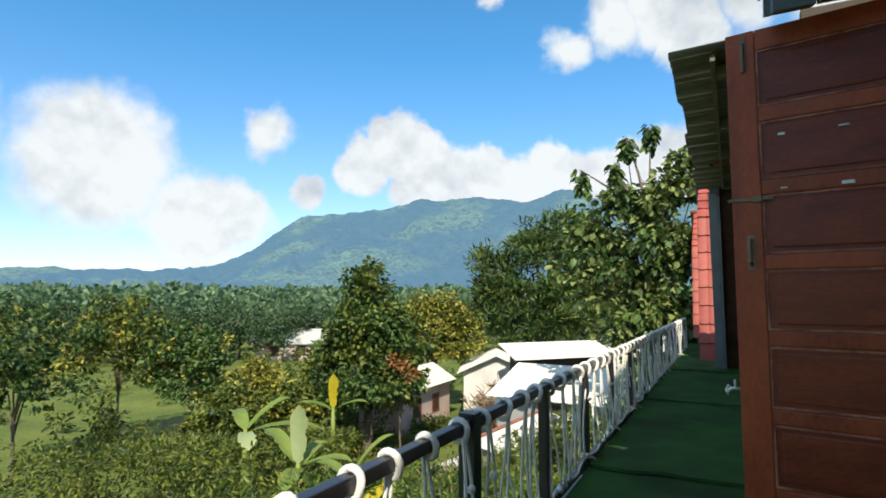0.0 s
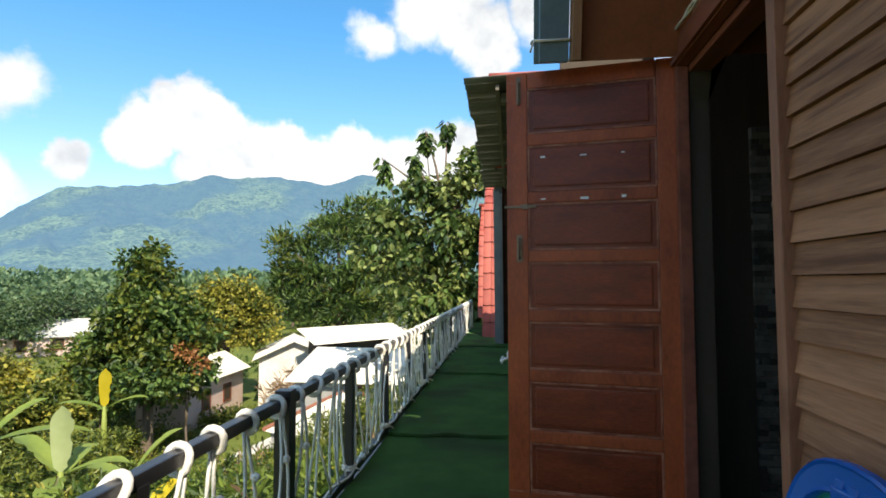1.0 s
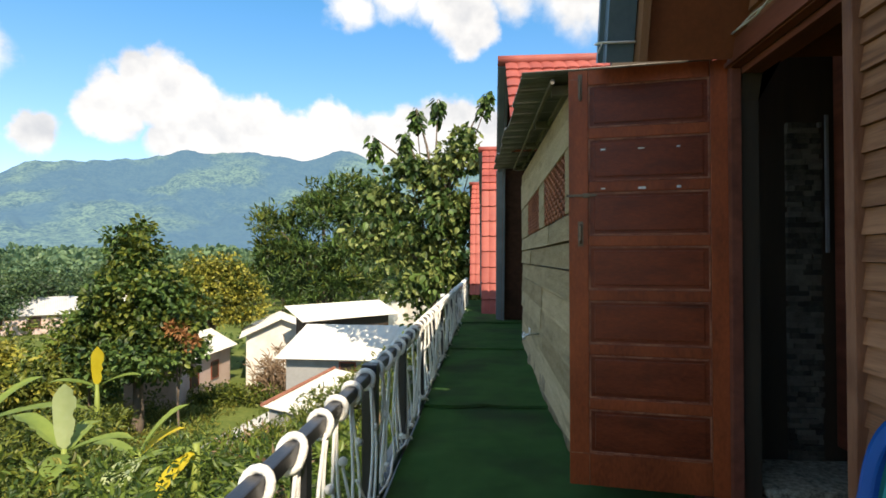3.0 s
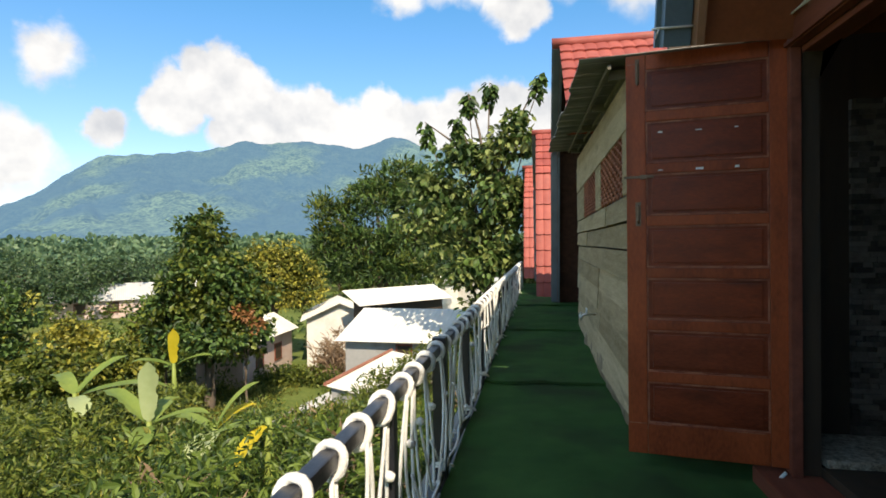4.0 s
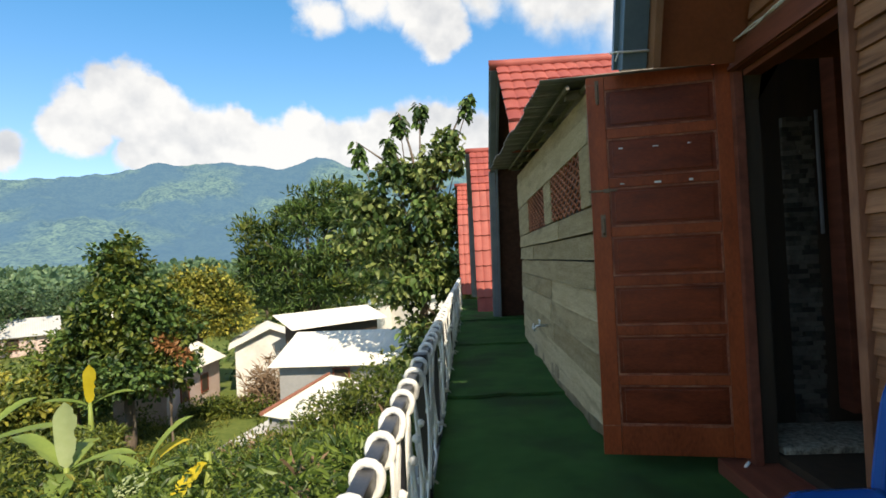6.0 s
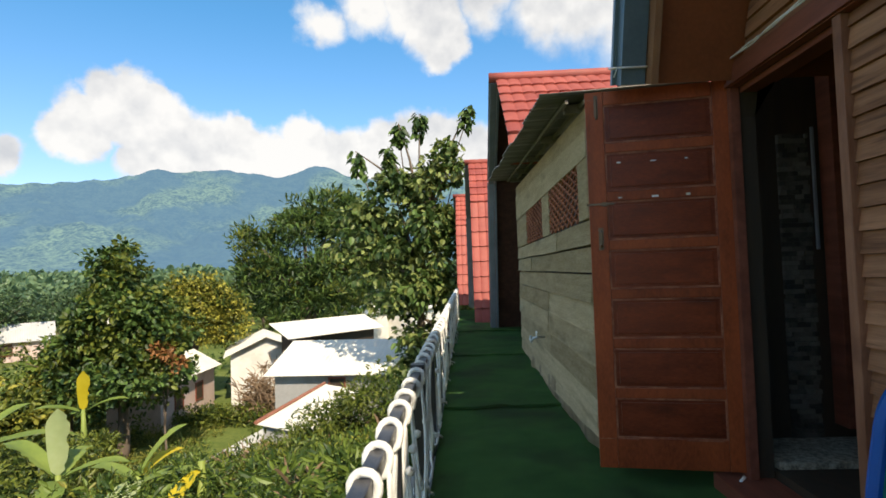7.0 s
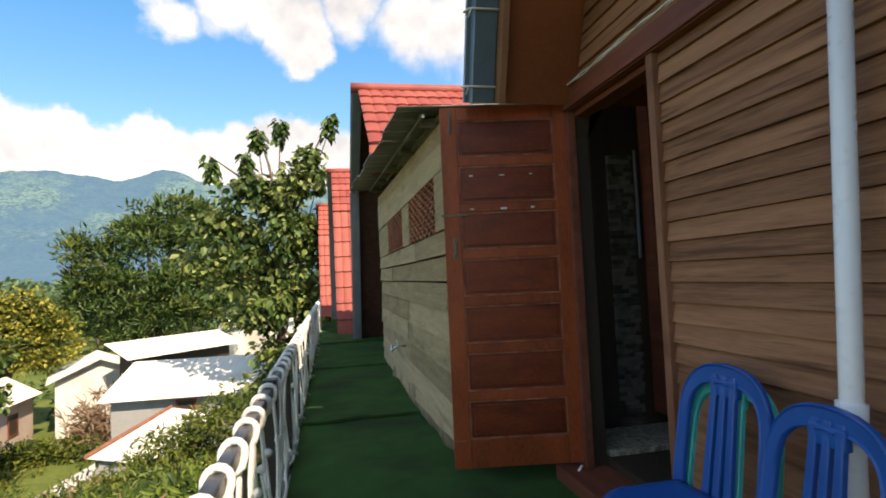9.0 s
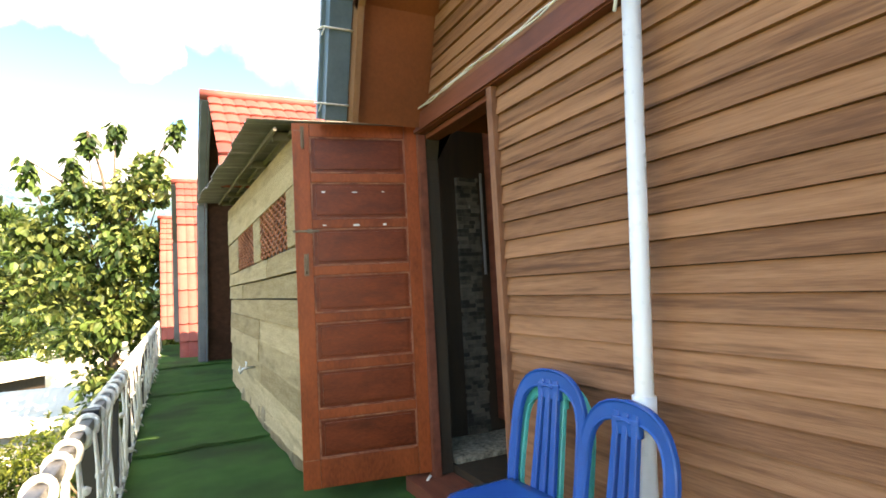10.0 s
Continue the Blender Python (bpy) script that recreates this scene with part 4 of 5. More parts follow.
# ---- plastic chairs ----
def build_chair(mat, colour, m, tall=.93):
    c = thing("plastic_chair", f"{colour} moulded plastic chair with slotted back by the wall", "chair", m, group="plastic chairs")
    c.scale = (.92, .95, tall)
    # local +x faces forward, z up, seat at 0.43
    bm = bmesh.new()
    nx, ny = 10, 12
    g = []
    for i in range(nx + 1):
        u = i / nx
        row = []
        for j in range(ny + 1):
            v = j / ny * 2 - 1
            half = .205 + .015 * u - .09 * max(0, u - .6) ** 1.5 * 3
            x = .35 * u + .045 * u * u * (1 - v * v)
            z = .425 - .018 * math.cos(v * 1.5) * math.sin(u * 3.1) - (.03 * ((u - .85) / .15) ** 2 if u > .85 else 0) - (.012 if abs(v) > .95 else 0)
            row.append(bm.verts.new((x, v * half, z)))
        g.append(row)
    for i in range(nx):
        for j in range(ny):
            bm.faces.new((g[i][j], g[i][j + 1], g[i + 1][j + 1], g[i + 1][j]))
    r = bmesh.ops.extrude_face_region(bm, geom=list(bm.faces))
    for v in r["geom"]:
        if isinstance(v, bmesh.types.BMVert):
            v.co.z -= .012
    part("seat", bm, M[mat], c, smooth=True)
    bm = bmesh.new()
    box(bm, -.01, .28, -.200, -.182, .375, .415, .006)
    box(bm, -.01, .28, .182, .200, .375, .415, .006)
    box(bm, .31, .335, -.15, .15, .365, .405, .006)
    part("apron", bm, M[mat], c)
    # back: an arched flat frame swept up from the seat
    lean = lambda z: -.015 - .17 * max(0, z - .40)
    arch = [(-.19, .38), (-.192, .46), (-.192, .54)]
    arch += [(-.19 * math.copysign(abs(math.cos(a)) ** .72, math.cos(a)), .61 + .222 * math.sin(a) ** .72) for a in [math.pi * q / 22 for q in range(0, 23)]]
    arch += [(.192, .54), (.192, .46), (.19, .38)]
    last = len(arch) - 1
    bm = bmesh.new()
    prev = None
    for k, (y, z) in enumerate(arch):
        t = (Vector(arch[min(k + 1, last)]) - Vector(arch[max(k - 1, 0)])).normalized()
        nv = Vector((t.y, -t.x))
        wd = .025 + .013 * max(0.0, 1 - abs(k - last / 2) / 7)
        cur = []
        for du, dx in ((-wd, -.008), (wd, -.008), (wd, .007), (wd * .86, .013), (wd * .66, .008), (-wd * .66, .008), (-wd * .86, .013), (-wd, .007)):
            cur.append(bm.verts.new((lean(z) + dx, y + nv.x * du, z + nv.y * du)))
        if prev:
            for q in range(8):
                bm.faces.new((prev[q], prev[(q + 1) % 8], cur[(q + 1) % 8], cur[q]))
        else:
            bm.faces.new(cur)
        prev = cur
    bm.faces.new(prev[::-1])
    part("back_frame", bm, M[mat], c, smooth=True).data.set_sharp_from_angle(angle=radians(28))
    for y, w in ((-.041, .0125), (0, .0125), (.041, .0125)):
        bm = bmesh.new()
        prev = None
        for k in range(9):
            z = .40 + .428 * k / 8
            f = 1 + .25 * (1 - k / 8)
            cur = [bm.verts.new((lean(z) + dx, y * f + dy, z)) for dx, dy in ((-.008, -w * f), (.008, -w * f), (.012, -w * f * .75), (.012, w * f * .75), (.008, w * f), (-.008, w * f))]
            if prev:
                for q in range(6):
                    bm.faces.new((prev[q], prev[(q + 1) % 6], cur[(q + 1) % 6], cur[q]))
            else:
                bm.faces.new(cur)
            prev = cur
        bm.faces.new(prev[::-1])
        part("back_slat", bm, M[mat], c)
    # solid tongue where the slats run into the top of the frame, with a sunk grip
    bm = bmesh.new()
    box(bm, lean(.79) - .012, lean(.79) + .012, -.060, .060, .755, .815, .006)
    tube(bm, [(lean(.80) + .014, -.030 + .006 * q, .800 + .006 * math.sin(q / 10 * math.pi)) for q in range(11)], .005, 6)
    part("back_tongue", bm, M[mat], c, smooth=True)
    for x, y in ((.29, -.165), (.29, .165), (-.02, -.185), (-.02, .185)):
        bm = bmesh.new()
        sx, sy = (.05 if x > .1 else -.07), (.03 if y > 0 else -.03)
        tube(bm, [(x, y, .40), (x + sx * .5, y + sy * .5, .2), (x + sx, y + sy, .008)], [.026, .021, .017], 8)
        part("leg", bm, M[mat], c)
    return c


build_chair("blue", "bright blue", pose(1.47, 1.46, .008, 0, 0, 183))
build_chair("teal", "teal green", pose(1.498, 1.462, .008, 0, 0, 183), .885)
build_chair("blue", "bright blue", pose(1.43, 1.05, .008, 0, 0, 177), .885)

rag = bmesh.new()
tube(rag, [(1.60, 2.70, .085), (1.575, 2.695, .06), (1.565, 2.70, .03), (1.58, 2.71, .012), (1.56, 2.72, .012)], .008, 7)
tagged(obj_from("rope_scrap", rag, M["rope"], smooth=True), "frayed white rope end lying by the sill", "rope")


# ---- the village below ----
def village_house(x, y, turn, w, d, eave, roof_h, over, wall, roof, label, openings=(), group="village houses", mono=False):
    """eave: height of the wall's top in the world; mono: one slope, low along local -y."""
    z0 = ground_z(x, y) - .3
    wall_h = eave - z0
    h = thing("house", label, "house", pose(x, y, z0, 0, 0, turn), group=group)
    bm = bmesh.new()
    if mono:
        prism(bm, [(-d / 2, 0), (d / 2, 0), (d / 2, wall_h + roof_h), (-d / 2, wall_h)], "x", -w / 2, w / 2)
    else:
        prism(bm, [(-d / 2, 0), (d / 2, 0), (d / 2, wall_h), (0, wall_h + roof_h), (-d / 2, wall_h)], "x", -w / 2, w / 2)
    part("wall", bm, M[wall], h)
    if mono:
        slopes = [((-d / 2 - over, wall_h - over * roof_h / d), (d / 2 + over, wall_h + roof_h + over * roof_h / d))]
    else:
        k = roof_h / (d / 2)
        slopes = [((s * (d / 2 + over), wall_h - over * k), (0, wall_h + roof_h)) for s in (-1, 1)]
    for a, b in slopes:
        bm = bmesh.new()
        n = int((w + 2 * over) / .09)
        xs = [-w / 2 - over + (w + 2 * over) * i / n for i in range(n + 1)]
        low = [bm.verts.new((x_, a[0], a[1] + .03 + .012 * (i % 2))) for i, x_ in enumerate(xs)]
        top = [bm.verts.new((x_, b[0], b[1] + .03 + .012 * (i % 2))) for i, x_ in enumerate(xs)]
        for i in range(n):
            bm.faces.new((low[i], low[i + 1], top[i + 1], top[i]))
        r = bmesh.ops.extrude_face_region(bm, geom=list(bm.faces))
        for v in r["geom"]:
            if isinstance(v, bmesh.types.BMVert):
                v.co.z += .02
        part("roof", bm, M[roof], h, "pale sheet-metal roof")
    for face, o0, o1, z_0, z_1 in openings:
        yy = -d / 2
        bm = new_box(o0, o1, yy - .03, yy + .02, z_0, z_1, .01)
        win = part("window", bm, M["dark"], h, "dark window opening")
        fr = bmesh.new()
        for q in ((o0 - .06, o0, z_0 - .06, z_1 + .06), (o1, o1 + .06, z_0 - .06, z_1 + .06), (o0, o1, z_1, z_1 + .06), (o0, o1, z_0 - .06, z_0)):
            box(fr, q[0], q[1], yy - .05, yy + .01, q[2], q[3], .008)
        part("window_frame", fr, M["trimwood"], win)
    return h


village_house(-4.88, 22.0, -2.5, 4.5, 2.64, -2.57, .72, .33, "greywall", "whiteroof", "grey-walled village house with a broad pale metal roof", ((0, -.1, .45, 1.4, 2.3),), mono=True)
village_house(-1.85, 22.4, -9, .9, 3.9, -2.70, .72, .2, "greywall", "greyroof", "low annex with a grey sheet roof", mono=True)
# solid near-black walls stand in for the shade under the open shelter
village_house(-7.25, 29.65, 49, 5.3, .96, -1.86, .35, .45, "dark", "whiteroof", "long open shelter with a bright metal roof under trees", mono=True)
village_house(-11.5, 31.4, 112, 4.2, 3.6, -2.95, .8, .35, "render", "whiteroof", "small gabled village house with white walls")
village_house(-14.7, 26.6, 92, 5.6, 2.4, -3.45, .7, .3, "pinkwall", "whiteroof", "pinkish village house behind the fruit tree", ((0, -1.5, -.8, 1.0, 1.8), (0, .6, 1.3, 1.0, 1.8)))
hut = village_house(-4.28, 16.45, 84, 4.7, 1.3, -2.95, .22, .12, "greywall", "whiteroof", "small hut with a pale roof and rusty edge", mono=True)
bm = bmesh.new()
tube(bm, [(-2.47, .78, -2.95 + .42 - ground_z(-4.28, 16.45) + .3 - .10), (2.47, .78, -2.95 + .42 - ground_z(-4.28, 16.45) + .3 - .10)], .06, 6)
part("ridge_flashing", bm, M["rust"], hut, "rust-red ridge flashing")
village_house(-6.1, 15.5, 80, 1.9, 1.9, -4.0, .55, .25, "greywall", "greyroof", "low grey-roofed hut half hidden by shrubs")
village_house(-8.6, 46.0, 60, 4.5, 2.6, -2.1, .6, .3, "render", "whiteroof", "distant shed roof among the trees")
village_house(-4.5, 48.0, 60, 4.0, 3.0, -2.0, .6, .3, "render", "greyroof", "distant pale roof behind the broad-leaved tree")
village_house(-46.0, 52.0, 40, 9.0, 5.0, -4.2, 1.4, .4, "pinkwall", "greyroof", "far pinkish house among the gardens", ((0, -2.5, -1.6, 1, 2), (0, .5, 1.4, 1, 2)))
village_house(-38.0, 60.0, 30, 5.0, 5.0, -3.6, 1.6, .4, "render", "whiteroof", "far white house beyond the gardens")


# ---- trees ----
def limbs(bm, rng, base, top, r, ends, bend=.5):
    """A tapered trunk and limbs to the given ends."""
    base, top = Vector(base), Vector(top)
    pts = [base.lerp(top, i / 6) + Vector((math.sin(i * 1.1) * .12 * bend, math.cos(i * .9) * .12 * bend, 0)) for i in range(7)]
    tube(bm, pts, [r * (1 - .10 * i) for i in range(7)], 9)
    for e in ends:
        e = Vector(e)
        s = pts[rng.integers(3, 7)]
        mid = s.lerp(e, .5) + Vector((0, 0, .12 * (e - s).length))
        tube(bm, [s, s.lerp(mid, .5) + Vector((0, 0, .05)), mid, mid.lerp(e, .55), e], [r * .45, r * .36, r * .27, r * .17, r * .07], 6)


def tree(x, y, label, lobes, leaf, n_clumps, per, clump_r, size, seed, trunk_r=.22, droop=.25, wide=1.0, leaf2=None, z_shift=0.0):
    """lobes: rows of centre (from the tree's foot) and half-sizes; leaves gather in clumps on them."""
    rng = np.random.default_rng(seed)
    z0 = ground_z(x, y) + z_shift
    t = thing("tree", label, "tree", pose(x, y, z0), group="trees")
    bm = bmesh.new()
    top = max(l[2] for l in lobes)
    limbs(bm, rng, (0, 0, -.3), (.2, .1, top * .72), trunk_r, [(l[0] * .8, l[1] * .8, l[2]) for l in lobes] + [(l[0] + rng.normal(0, .5) * l[3], l[1] + rng.normal(0, .5) * l[4], l[2] + .4 * l[5]) for l in lobes])
    part("trunk", bm, M["bark"], t, smooth=True)
    vol = np.array([l[3] * l[4] * l[5] for l in lobes]) ** .7
    cl = np.concatenate([ellipsoid_clumps(rng, max(4, int(n_clumps * v / vol.sum())), l[:3], np.array(l[3:6])) for l, v in zip(lobes, vol)])
    p, w = crown_points(rng, cl, per, clump_r, droop)
    s = size * rng.uniform(.6, 1.25, len(p))
    if leaf2:
        pick = rng.random(len(cl)) < leaf2[1]
        pick = np.repeat(pick, per)
        leaf_mesh("turned_leaves", p[pick], w[pick], s[pick], M[leaf2[0]], t, wide=wide, rng=rng)
        p, w, s = p[~pick], w[~pick], s[~pick]
    leaf_mesh("crown", p, w, s, M[leaf], t, wide=wide, rng=rng)
    return t


def at_way(left, dist):
    """Plan place at a bearing to the left of +y from the middle of the walk."""
    a = radians(left)
    return .4 - math.sin(a) * dist, dist * math.cos(a)


# the broad-leaved tree beside the far end of the walkway
def teak():
    rng = np.random.default_rng(21)
    x, y = -1.60, 20.5
    z0 = ground_z(x, y) - .26
    t = thing("tree", "tall broad-leaved tree with bare shoots above its crown", "tree", pose(x, y, z0), group="trees")
    t.scale = (1.05, 1.05, 1.05)
    bm = bmesh.new()
    lobes = [(-0.73, 0.00, 7.52, 0.89, 0.92, 1.00), (0.52, 0.08, 7.90, 0.85, 0.92, 0.92), (1.23, 0.00, 8.52, 0.54, 0.62, 0.69), (-1.77, 0.15, 6.44, 1.00, 1.00, 0.92), (0.08, 0.00, 6.06, 1.39, 1.31, 1.16), (-0.92, -0.23, 5.06, 1.23, 1.16, 1.00),
             (1.08, 0.08, 5.67, 0.85, 1.08, 1.16), (0.52, -0.23, 3.98, 1.16, 1.16, 1.00), (-0.6, -0.23, 3.5, 0.85, .95, 0.8), (1.23, 0.15, 3.28, 0.77, 0.92, 0.92), (0.23, -0.15, 2.36, 1.08, 0.92, 0.69), (-0.1, -0.23, 1.34, .9, .9, 0.7), (1.16, -0.15, 1.74, 0.92, 0.92, 0.92), (-2.25, 0.08, 5.4, 0.7, 0.8, 0.65)]
    shoots = [(-0.50, 0.00, 10.10), (0.26, 0.08, 10.44), (2.05, 0.08, 10.60), (-2.12, 0.15, 9.18), (1.35, 0.00, 9.44), (-0.92, 0.08, 9.29), (1.54, 0.15, 8.67)]
    limbs(bm, rng, (0, 0, -.3), (.2, .1, 6.6), .17, [l[:3] for l in lobes] + shoots)
    for s in shoots:
        tube(bm, [Vector(s) - Vector((s[0] * .35, 0, 2.2)), Vector(s) - Vector((s[0] * .1, 0, .8)), Vector(s)], [.026, .017, .008], 6)
    part("trunk", bm, M["bark"], t, smooth=True)
    vol = np.array([l[3] * l[4] * l[5] for l in lobes]) ** .7
    cl = np.concatenate([ellipsoid_clumps(rng, int(450 * v / vol.sum()), l[:3], np.array(l[3:6]), .35) for l, v in zip(lobes, vol)])
    p, w = crown_points(rng, cl, 20, .34, .6)
    size = .27 * rng.uniform(.55, 1.35, len(p))
    shade = np.repeat(rng.random(len(cl)) < .26, 20)
    leaf_mesh("dark_leaves", p[shade], w[shade], size[shade], M["leaf_dark"], t, wide=1.0, rng=rng, roll=.5)
    p, w, size = p[~shade], w[~shade], size[~shade]
    leaf_mesh("crown", p, w, size, M["leaf_teak"], t, wide=1.0, rng=rng, roll=.5)
    ps, ws = [], []
    for s in shoots:
        k = 64
        u = rng.random((k, 1))
        lean = np.array([s[0] * .10, 0, 1.0])
        q = np.array(s) - lean * u * .8
        d = rng.normal(0, 1, (k, 3)) * [1, 1, .3]
        d /= np.linalg.norm(d, axis=1, keepdims=True)
        ps.append(q + d * .14 * rng.random((k, 1)))
        ws.append(d + [0, 0, -.9])
    p, w = np.concatenate(ps), np.concatenate(ws)
    leaf_mesh("shoot_leaves", p, w, .36 * rng.uniform(.6, 1.2, len(p)), M["leaf_dark"], t, wide=.9, rng=rng, roll=.5)


teak()
tree(-1.9, 12.6, "young feathery tree growing up the bank", [(0, 0, 2.0, .75, .75, .5), (-.6, .2, 1.6, .7, .6, .5), (.35, -.1, 1.4, .6, .6, .5), (-1.2, .3, 1.3, .8, .7, .6), (-1.8, .3, .8, .8, .7, .6), (.2, -.3, .7, .9, .8, .6), (-.6, -.3, .6, .9, .8, .6)], "leaf_mid", 210, 40, .3, .15, 71, .05, wide=.42, leaf2=("leaf_shrub", .4))
x, y = at_way(16.6, 40)
tree(x, y, "dense dark green tree behind the village roofs", [(0, 0, 9.6, 2.4, 2.5, 2.7), (-3.3, 0, 7.9, 1.8, 2.0, 2.4), (2.5, .2, 10.3, 1.9, 2, 2.3), (3.9, .5, 8.9, 1.6, 1.8, 2.8), (-1.2, -.6, 6.5, 2.8, 2.2, 2.0), (2.5, -.4, 6.1, 2.6, 2.2, 2.2), (5.2, 0, 6.6, 1.8, 2, 2.4), (-4.0, .2, 5.6, 1.8, 2, 2.0), (1.0, -.5, 4.2, 4.4, 2.0, 1.6)],
     "leaf_dark", 640, 26, .66, .48, 31, .3, droop=-.6, wide=.42, leaf2=("leaf_mid", .25))
x, y = at_way(27.2, 35)
tree(x, y, "round yellow-green tree in flower", [(0, 0, 4.5, 2.3, 2.2, 2.6), (-1.6, 0, 4.0, 1.5, 1.6, 2.0), (1.4, .2, 4.3, 1.6, 1.5, 2.2)], "leaf_olive", 340, 42, .46, .22, 41, .24, leaf2=("leaf_mid", .22))
x, y = at_way(33.3, 24)
tree(x, y, "large dark green fruit tree with reddish young leaves", [(-.1, 0, 7.2, .9, .9, 1.0), (-.25, 0, 5.4, 1.5, 1.5, 1.6), (-1.2, 0, 3.9, 1.3, 1.4, 1.3), (1.2, .1, 4.8, 1.2, 1.4, 1.4), (.75, -.4, 3.1, 1.9, 1.5, 1.2), (1.8, .2, 3.7, .8, 1.0, .9), (-.3, 0, 2.4, 1.5, 1.3, .8)],
     "leaf_dark", 440, 38, .40, .23, 51, .24, leaf2=("leaf_mid", .45))
x, y = at_way(30.0, 22.6)
tree(x, y, "small shrub tree with red-brown leaves", [(0, 0, 4.1, .5, .45, .4), (.4, 0, 3.7, .4, .4, .3)], "leaf_red", 26, 30, .22, .18, 53, .06, leaf2=("leaf_mid", .3))
for k, (left, dist, hgt, wid, leaf) in enumerate([(44, 30, 2.5, 1.3, "leaf_olive"), (41, 25, 2.3, 1.5, "leaf_mid"), (37, 27, 3.4, 1.6, "leaf_shrub"), (46, 24, 2.2, 1.6, "leaf_mid"), (50, 27, 4.0, 1.9, "leaf_dark"), (33.5, 31, 2.6, 1.2, "leaf_mid"), (56, 30, 5, 2.4, "leaf_mid"), (63, 26, 5, 2.5, "leaf_dark")]):
    x, y = at_way(left, dist)
    tree(x, y, "garden tree with thin trunk and open crown", [(0, 0, hgt, wid, wid, hgt * .34), (.5 * wid, 0, hgt * .72, wid * .7, wid * .7, hgt * .24), (-.5 * wid, .1, hgt * .8, wid * .7, wid * .7, hgt * .26)],
         leaf, 130, 34, .36, .22, 60 + k, .09, leaf2=("leaf_olive", .2))
# the line of dark trees at the edge of the plain
rng_far = random.Random(9)
for k in range(46):
    left = 66 - k * 1.75 + rng_far.uniform(-.6, .6)
    dist = rng_far.uniform(68, 105)
    x, y = at_way(left, dist)
    hgt = rng_far.uniform(3.2, 5.2)
    wid = rng_far.uniform(2.4, 4.2)
    tree(x, y, "dark tree at the edge of the plain", [(0, 0, hgt, wid, wid, hgt * .42), (wid * .6, 0, hgt * .72, wid * .8, wid * .8, hgt * .36), (-wid * .6, 0, hgt * .7, wid * .8, wid * .8, hgt * .36)],
         "leaf_far", 64, 46, .9, .36, 100 + k, .25)


# ---- forest on the plain, shrubs, grass ----
def scatter_forest():
    rng = np.random.default_rng(77)
    n = 2300
    a = np.radians(rng.uniform(-12, 72, n))
    d = 110 * (5.0 ** rng.random(n))
    x, y = .4 - np.sin(a) * d, np.cos(a) * d
    r = rng.uniform(2.5, 5.0, n) * (1 + d / 900)
    cl = np.stack([x, y, -9 + r * .9], 1)
    per = 74
    dd = rng.normal(0, 1, (n, per, 3))
    dd /= np.linalg.norm(dd, axis=2, keepdims=True)
    dd[:, :, 2] = np.abs(dd[:, :, 2])
    p = (cl[:, None] + dd * r[:, None, None] * [1, 1, 1.3]).reshape(-1, 3)
    w = (dd + rng.normal(0, .5, dd.shape)).reshape(-1, 3)
    s = np.repeat(r, per) * .21 * rng.uniform(.6, 1.3, n * per)
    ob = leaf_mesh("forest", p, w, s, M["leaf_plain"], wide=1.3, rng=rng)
    tagged(ob, "distant green forest covering the plain", "forest", kind="stuff")


scatter_forest()


def shrubs(name, label, n, xr, yr, hgt, leaf, size, seed, per=34, wide=.8, keep=lambda x, y: True, rad=.34, droop=.1, cap=0.0):
    """cap: crowns stay under a line falling this steeply from the railing."""
    rng = np.random.default_rng(seed)
    rows = []
    while len(rows) < n:
        x, y = rng.uniform(*xr), rng.uniform(*yr)
        if keep(x, y):
            h = rng.uniform(*hgt) * (.55 + .9 * abs(noise.noise((x * .35, y * .35, seed))))
            for q in range(3):
                z = ground_z(x, y) + h * (.35 + .33 * q)
                rows.append((x + rng.normal(0, .25), y + rng.normal(0, .25), min(z, .55 - cap * math.hypot(x, y)) if cap else z))
    p, w = crown_points(rng, np.array(rows), per, rad, droop)
    ob = leaf_mesh(name, p, w, size * rng.uniform(.5, 1.3, len(p)), M[leaf], wide=wide, rng=rng)
    tagged(ob, label, "shrubs", kind="stuff")


clear = lambda x, y: not (-10.8 < x < -1.6 and 19.3 < y < 35) and not (-16.5 < x < -9.5 and 23.5 < y < 34) and not (-7.4 < x < -3.7 and 14.2 < y < 19.5)
lawn = lambda x, y: -13 < x < -7 and 17 < y < 27
shrubs("shrubs", "leafy green shrubs on the bank below the railing", 1500, (-7.2, -.8), (1.5, 14.2), (2.0, 3.3), "leaf_shrub", .14, 201, per=40, wide=.55, rad=.42, cap=.27)
shrubs("shrubs", "feathery light green bushes crowding the bank", 420, (-9.5, -2.0), (6.0, 16.0), (2.0, 3.4), "leaf_mid", .15, 211, per=36, wide=.42, rad=.46, cap=.255, keep=lambda x, y: not (-7.6 < x < -3.6 and y > 14.0))
shrubs("shrubs", "low bushes along the foot of the white house", 130, (-13.6, -9.3), (24.2, 26.4), (.4, .9), "leaf_mid", .17, 212, per=30, rad=.34)
shrubs("shrubs", "bushes growing against the small huts", 200, (-7.9, -3.2), (12.6, 16.4), (1.4, 2.2), "leaf_shrub", .14, 213, per=40, wide=.5, rad=.4, cap=.25, keep=lambda x, y: not (-7.4 < x < -5.3 and y > 14.4) and not (-5.3 < x < -3.8 and y > 15.6))
shrubs("shrubs", "thick bushes before the garden trees", 210, (-13.2, -7.4), (10.5, 16.5), (1.5, 2.5), "leaf_shrub", .15, 214, per=34, wide=.6, rad=.42, cap=.262)
shrubs("shrubs", "low bushes hiding the foot of the pale-roofed hut", 60, (-5.3, -3.5), (13.4, 15.3), (1.2, 2.0), "leaf_mid", .14, 215, per=36, wide=.5, rad=.36, cap=.262)
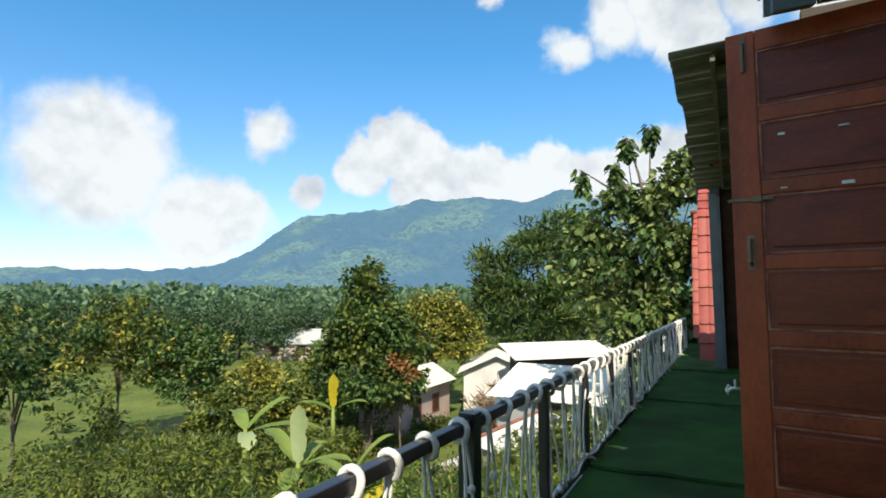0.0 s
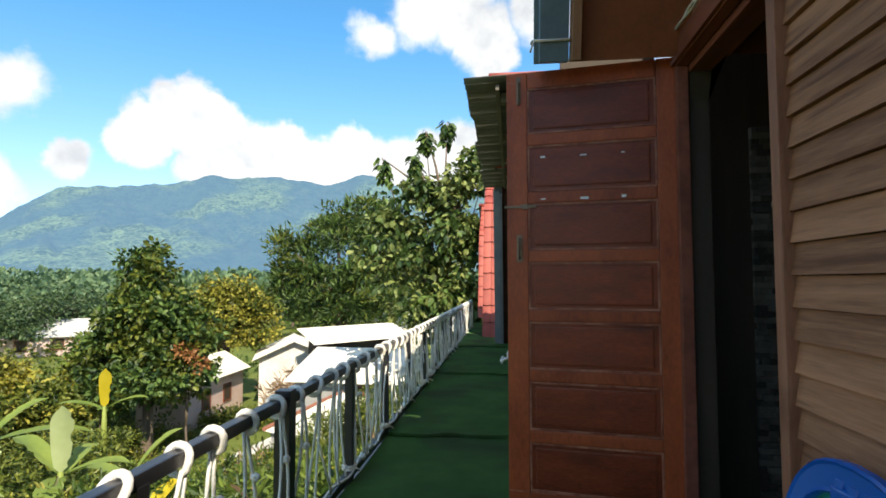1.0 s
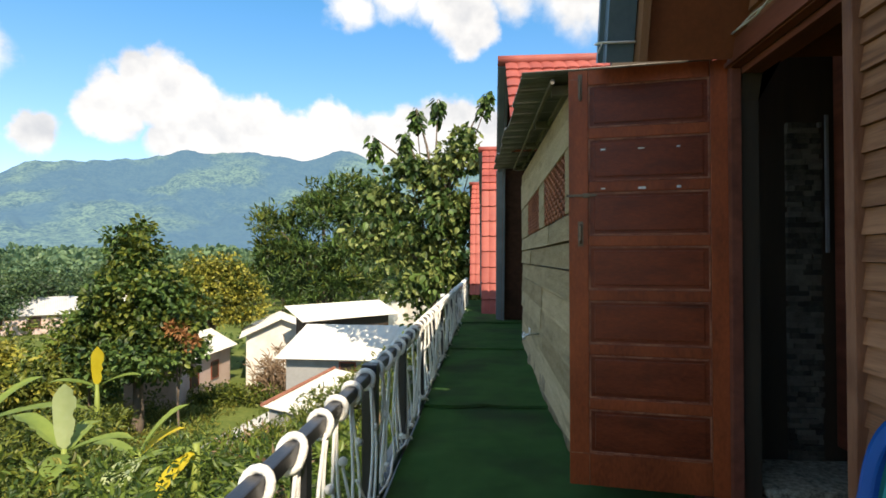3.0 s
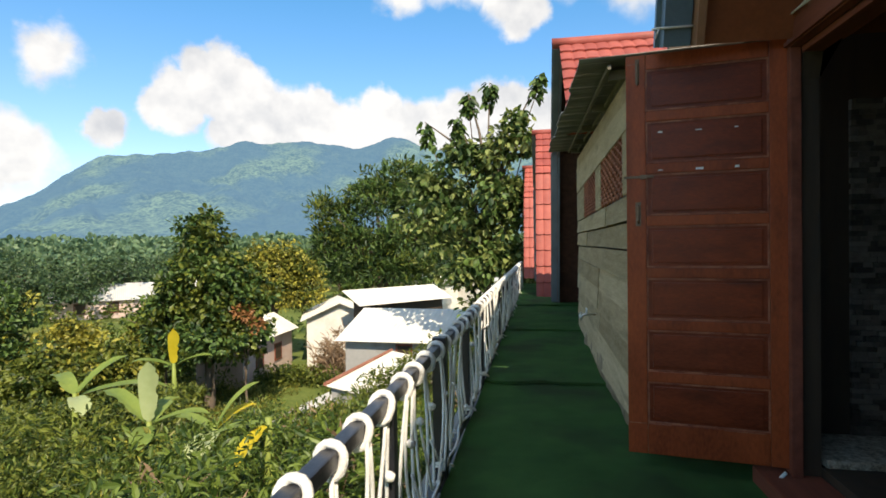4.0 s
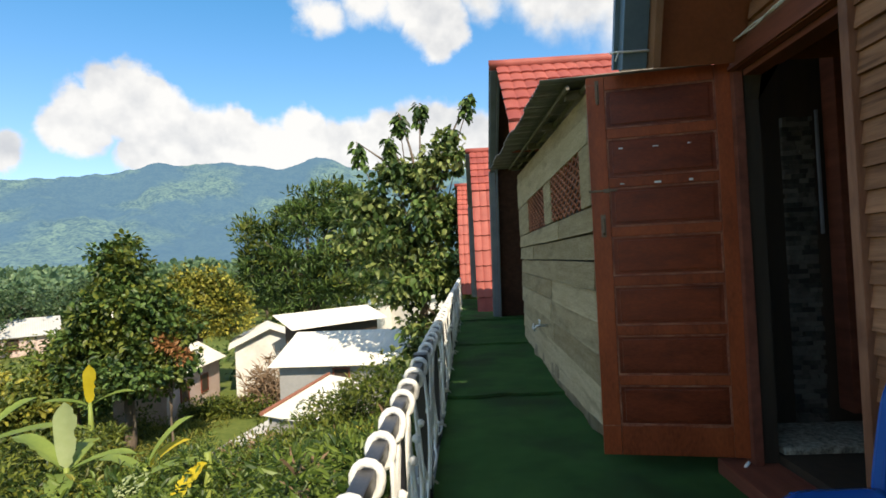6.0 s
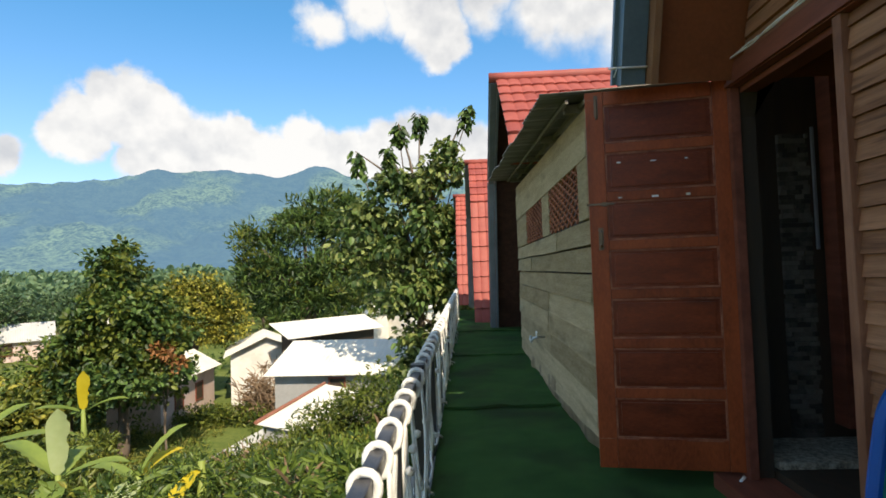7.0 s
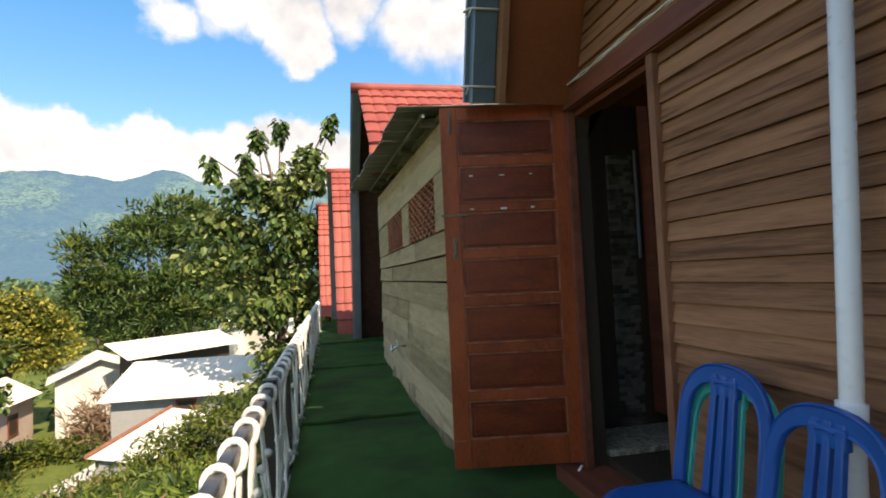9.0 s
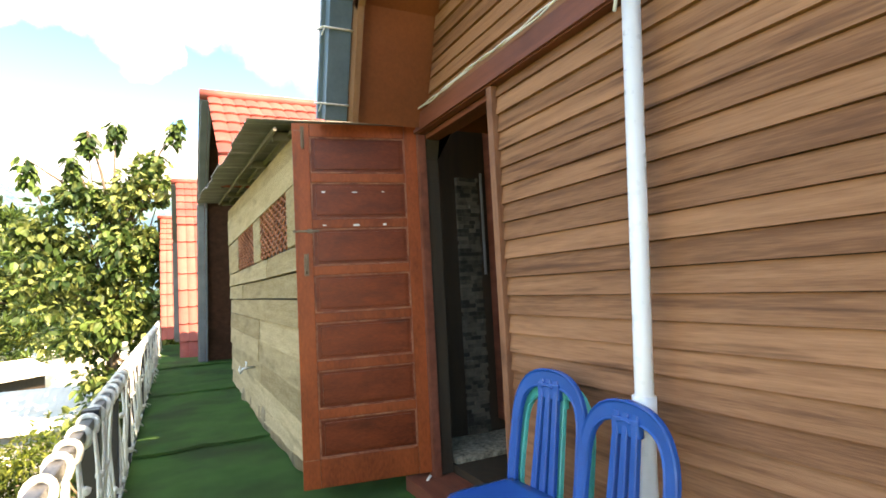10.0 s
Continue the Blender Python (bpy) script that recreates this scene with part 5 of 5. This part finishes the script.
shrubs("shrubs", "mixed garden undergrowth between houses and trees", 420, (-24, -4), (8, 26), (.7, 1.7), "leaf_mid", .17, 202, per=30, keep=lambda x, y: clear(x, y) and not lawn(x, y))
shrubs("shrubs", "dark undergrowth behind the village roofs", 240, (-30, 4), (24, 46), (.8, 2.0), "leaf_dark", .26, 203, per=26, keep=clear)
shrubs("shrubs", "yellow-green garden growth below the fruit trees", 260, (-26, -6), (9, 34), (.3, .8), "leaf_olive", .15, 204, per=24, keep=clear, rad=.3)
shrubs("shrubs", "far garden growth on the left slope", 320, (-60, -24), (16, 66), (.8, 2.2), "leaf_mid", .34, 205, per=24, rad=.55)
shrubs("grass", "tall sunlit grass in front of the houses", 700, (-15, -5.5), (15, 28), (.15, .4), "leaf_grass", .26, 206, per=14, wide=.16, keep=clear, rad=.2, droop=-.9)
shrubs("dry_stems", "dry brown stems beside the white house", 75, (-10.6, -8.4), (25.0, 27.2), (1.6, 2.8), "twig", .5, 207, per=18, wide=.08, rad=.38, droop=-.5)
shrubs("dry_stems", "dry reddish stalks standing among the bank shrubs", 120, (-6.5, -1.2), (2.5, 13.5), (2.1, 3.2), "twig", .34, 208, per=14, wide=.07, rad=.36, droop=-.6, cap=.265)
shrubs("shrubs", "yellowing olive growth over the bank shrubs", 240, (-8.5, -1.0), (2.0, 15.0), (2.0, 3.3), "leaf_olive", .12, 216, per=26, wide=.5, rad=.36, cap=.262, keep=lambda x, y: noise.noise((x * .5, y * .5, 12)) > .05 and not (-7.6 < x < -3.6 and y > 14.0))


shrubs("shrubs", "tall shrubs crowding round the banana plants", 420, (-16.5, -5.0), (8.0, 20.0), (3.8, 5.2), "leaf_mid", .16, 217, per=34, wide=.6, rad=.4, cap=.215, keep=lambda x, y: -x > .66 * y)


shrubs("shrubs", "dense scrub round the small yellowing banana plant", 150, (-5.6, -2.2), (6.2, 9.4), (3.4, 4.4), "leaf_shrub", .13, 218, per=38, wide=.5, rad=.36, cap=.268)


# ---- banana plants ----
def banana(x, y, fronds, seed, label="banana plant with long torn leaves"):
    """fronds: bearing, rise, length, width, material, upright twist."""
    rnd = random.Random(seed)
    z0 = ground_z(x, y)
    b = thing("banana_plant", label, "plant", pose(x, y, z0), group="banana plants")
    top = 3.0
    bm = bmesh.new()
    tube(bm, [(0, 0, -.2), (.03, .02, 1.1), (.0, .05, 2.2), (0, .03, top)], [.13, .11, .085, .05], 10)
    part("stem", bm, M["banana"], b, smooth=True)
    for turn, rise, ln, wd, mat, flat in fronds:
        bm = bmesh.new()
        n, prev = 16, None
        a = radians(turn)
        fwd, side = Vector((math.cos(a), math.sin(a), 0)), Vector((-math.sin(a), math.cos(a), 0))
        p = Vector((0, .03, top - .1))
        e = radians(rise)
        for i in range(n + 1):
            u = i / n
            d = (fwd * math.cos(e) + Vector((0, 0, math.sin(e))))
            up = (Vector((0, 0, math.cos(e))) - fwd * math.sin(e))
            hw = wd * (math.sin(min(1, u * 1.25 + .02) ** .55 * math.pi * .5) if u < .75 else math.cos((u - .75) / .25 * math.pi / 2 * .97)) if u > .12 else .012
            lift = .35 * hw * flat
            tear = 1 - .25 * (rnd.random() < .3)
            cur = [bm.verts.new(p + side * hw * tear + up * lift), bm.verts.new(p + side * hw * .5 + up * lift * .55), bm.verts.new(p), bm.verts.new(p - side * hw * .5 + up * lift * .55), bm.verts.new(p - side * hw + up * lift)]
            if prev:
                for q in range(4):
                    bm.faces.new((prev[q], prev[q + 1], cur[q + 1], cur[q]))
            prev = cur
            p = p + d * (ln / n)
            e -= radians((1.2 + 3.4 * u) * (1 - .75 * (rise > 75)))
        part("frond", bm, M[mat], b, smooth=True)
    return b


x, y = at_way(38.3, 13.4)
banana(x, y, [(-52, 86, 1.45, .20, "banana_pale", .8), (165, 38, 1.7, .22, "banana", .8), (20, 25, 1.3, .2, "banana", .8), (-60, 12, 1.3, .22, "banana", .6), (100, 30, 1.3, .2, "banana", .6)], 1)
x, y = at_way(32.6, 11.2)
banana(x, y, [(35, 62, 1.2, .16, "banana", .9), (50, 40, .9, .15, "banana_yellow", .9), (-80, 4, 1.0, .24, "banana_pale", .5), (10, 12, 1.3, .16, "banana", .7), (170, 24, 1.1, .16, "banana", .7)], 2)
x, y = at_way(44.0, 17.0)
banana(x, y, [(42, 14, 2.3, .30, "banana", .5), (60, 50, 1.6, .24, "banana", .7), (150, 30, 1.6, .24, "banana", .6), (-40, 10, 1.5, .24, "banana_pale", .6)], 5)
x, y = at_way(36.2, 20.0)
banana(x, y, [(-52, 84, 1.3, .17, "banana_yellow", .3), (20, 30, 1.3, .2, "banana", .6), (200, 24, 1.4, .2, "banana", .6)], 3)
x, y = at_way(27.6, 9.0)
banana(x, y, [(-110, -20, .8, .15, "banana_yellow", .4), (200, 5, .9, .14, "banana", .6)], 4)
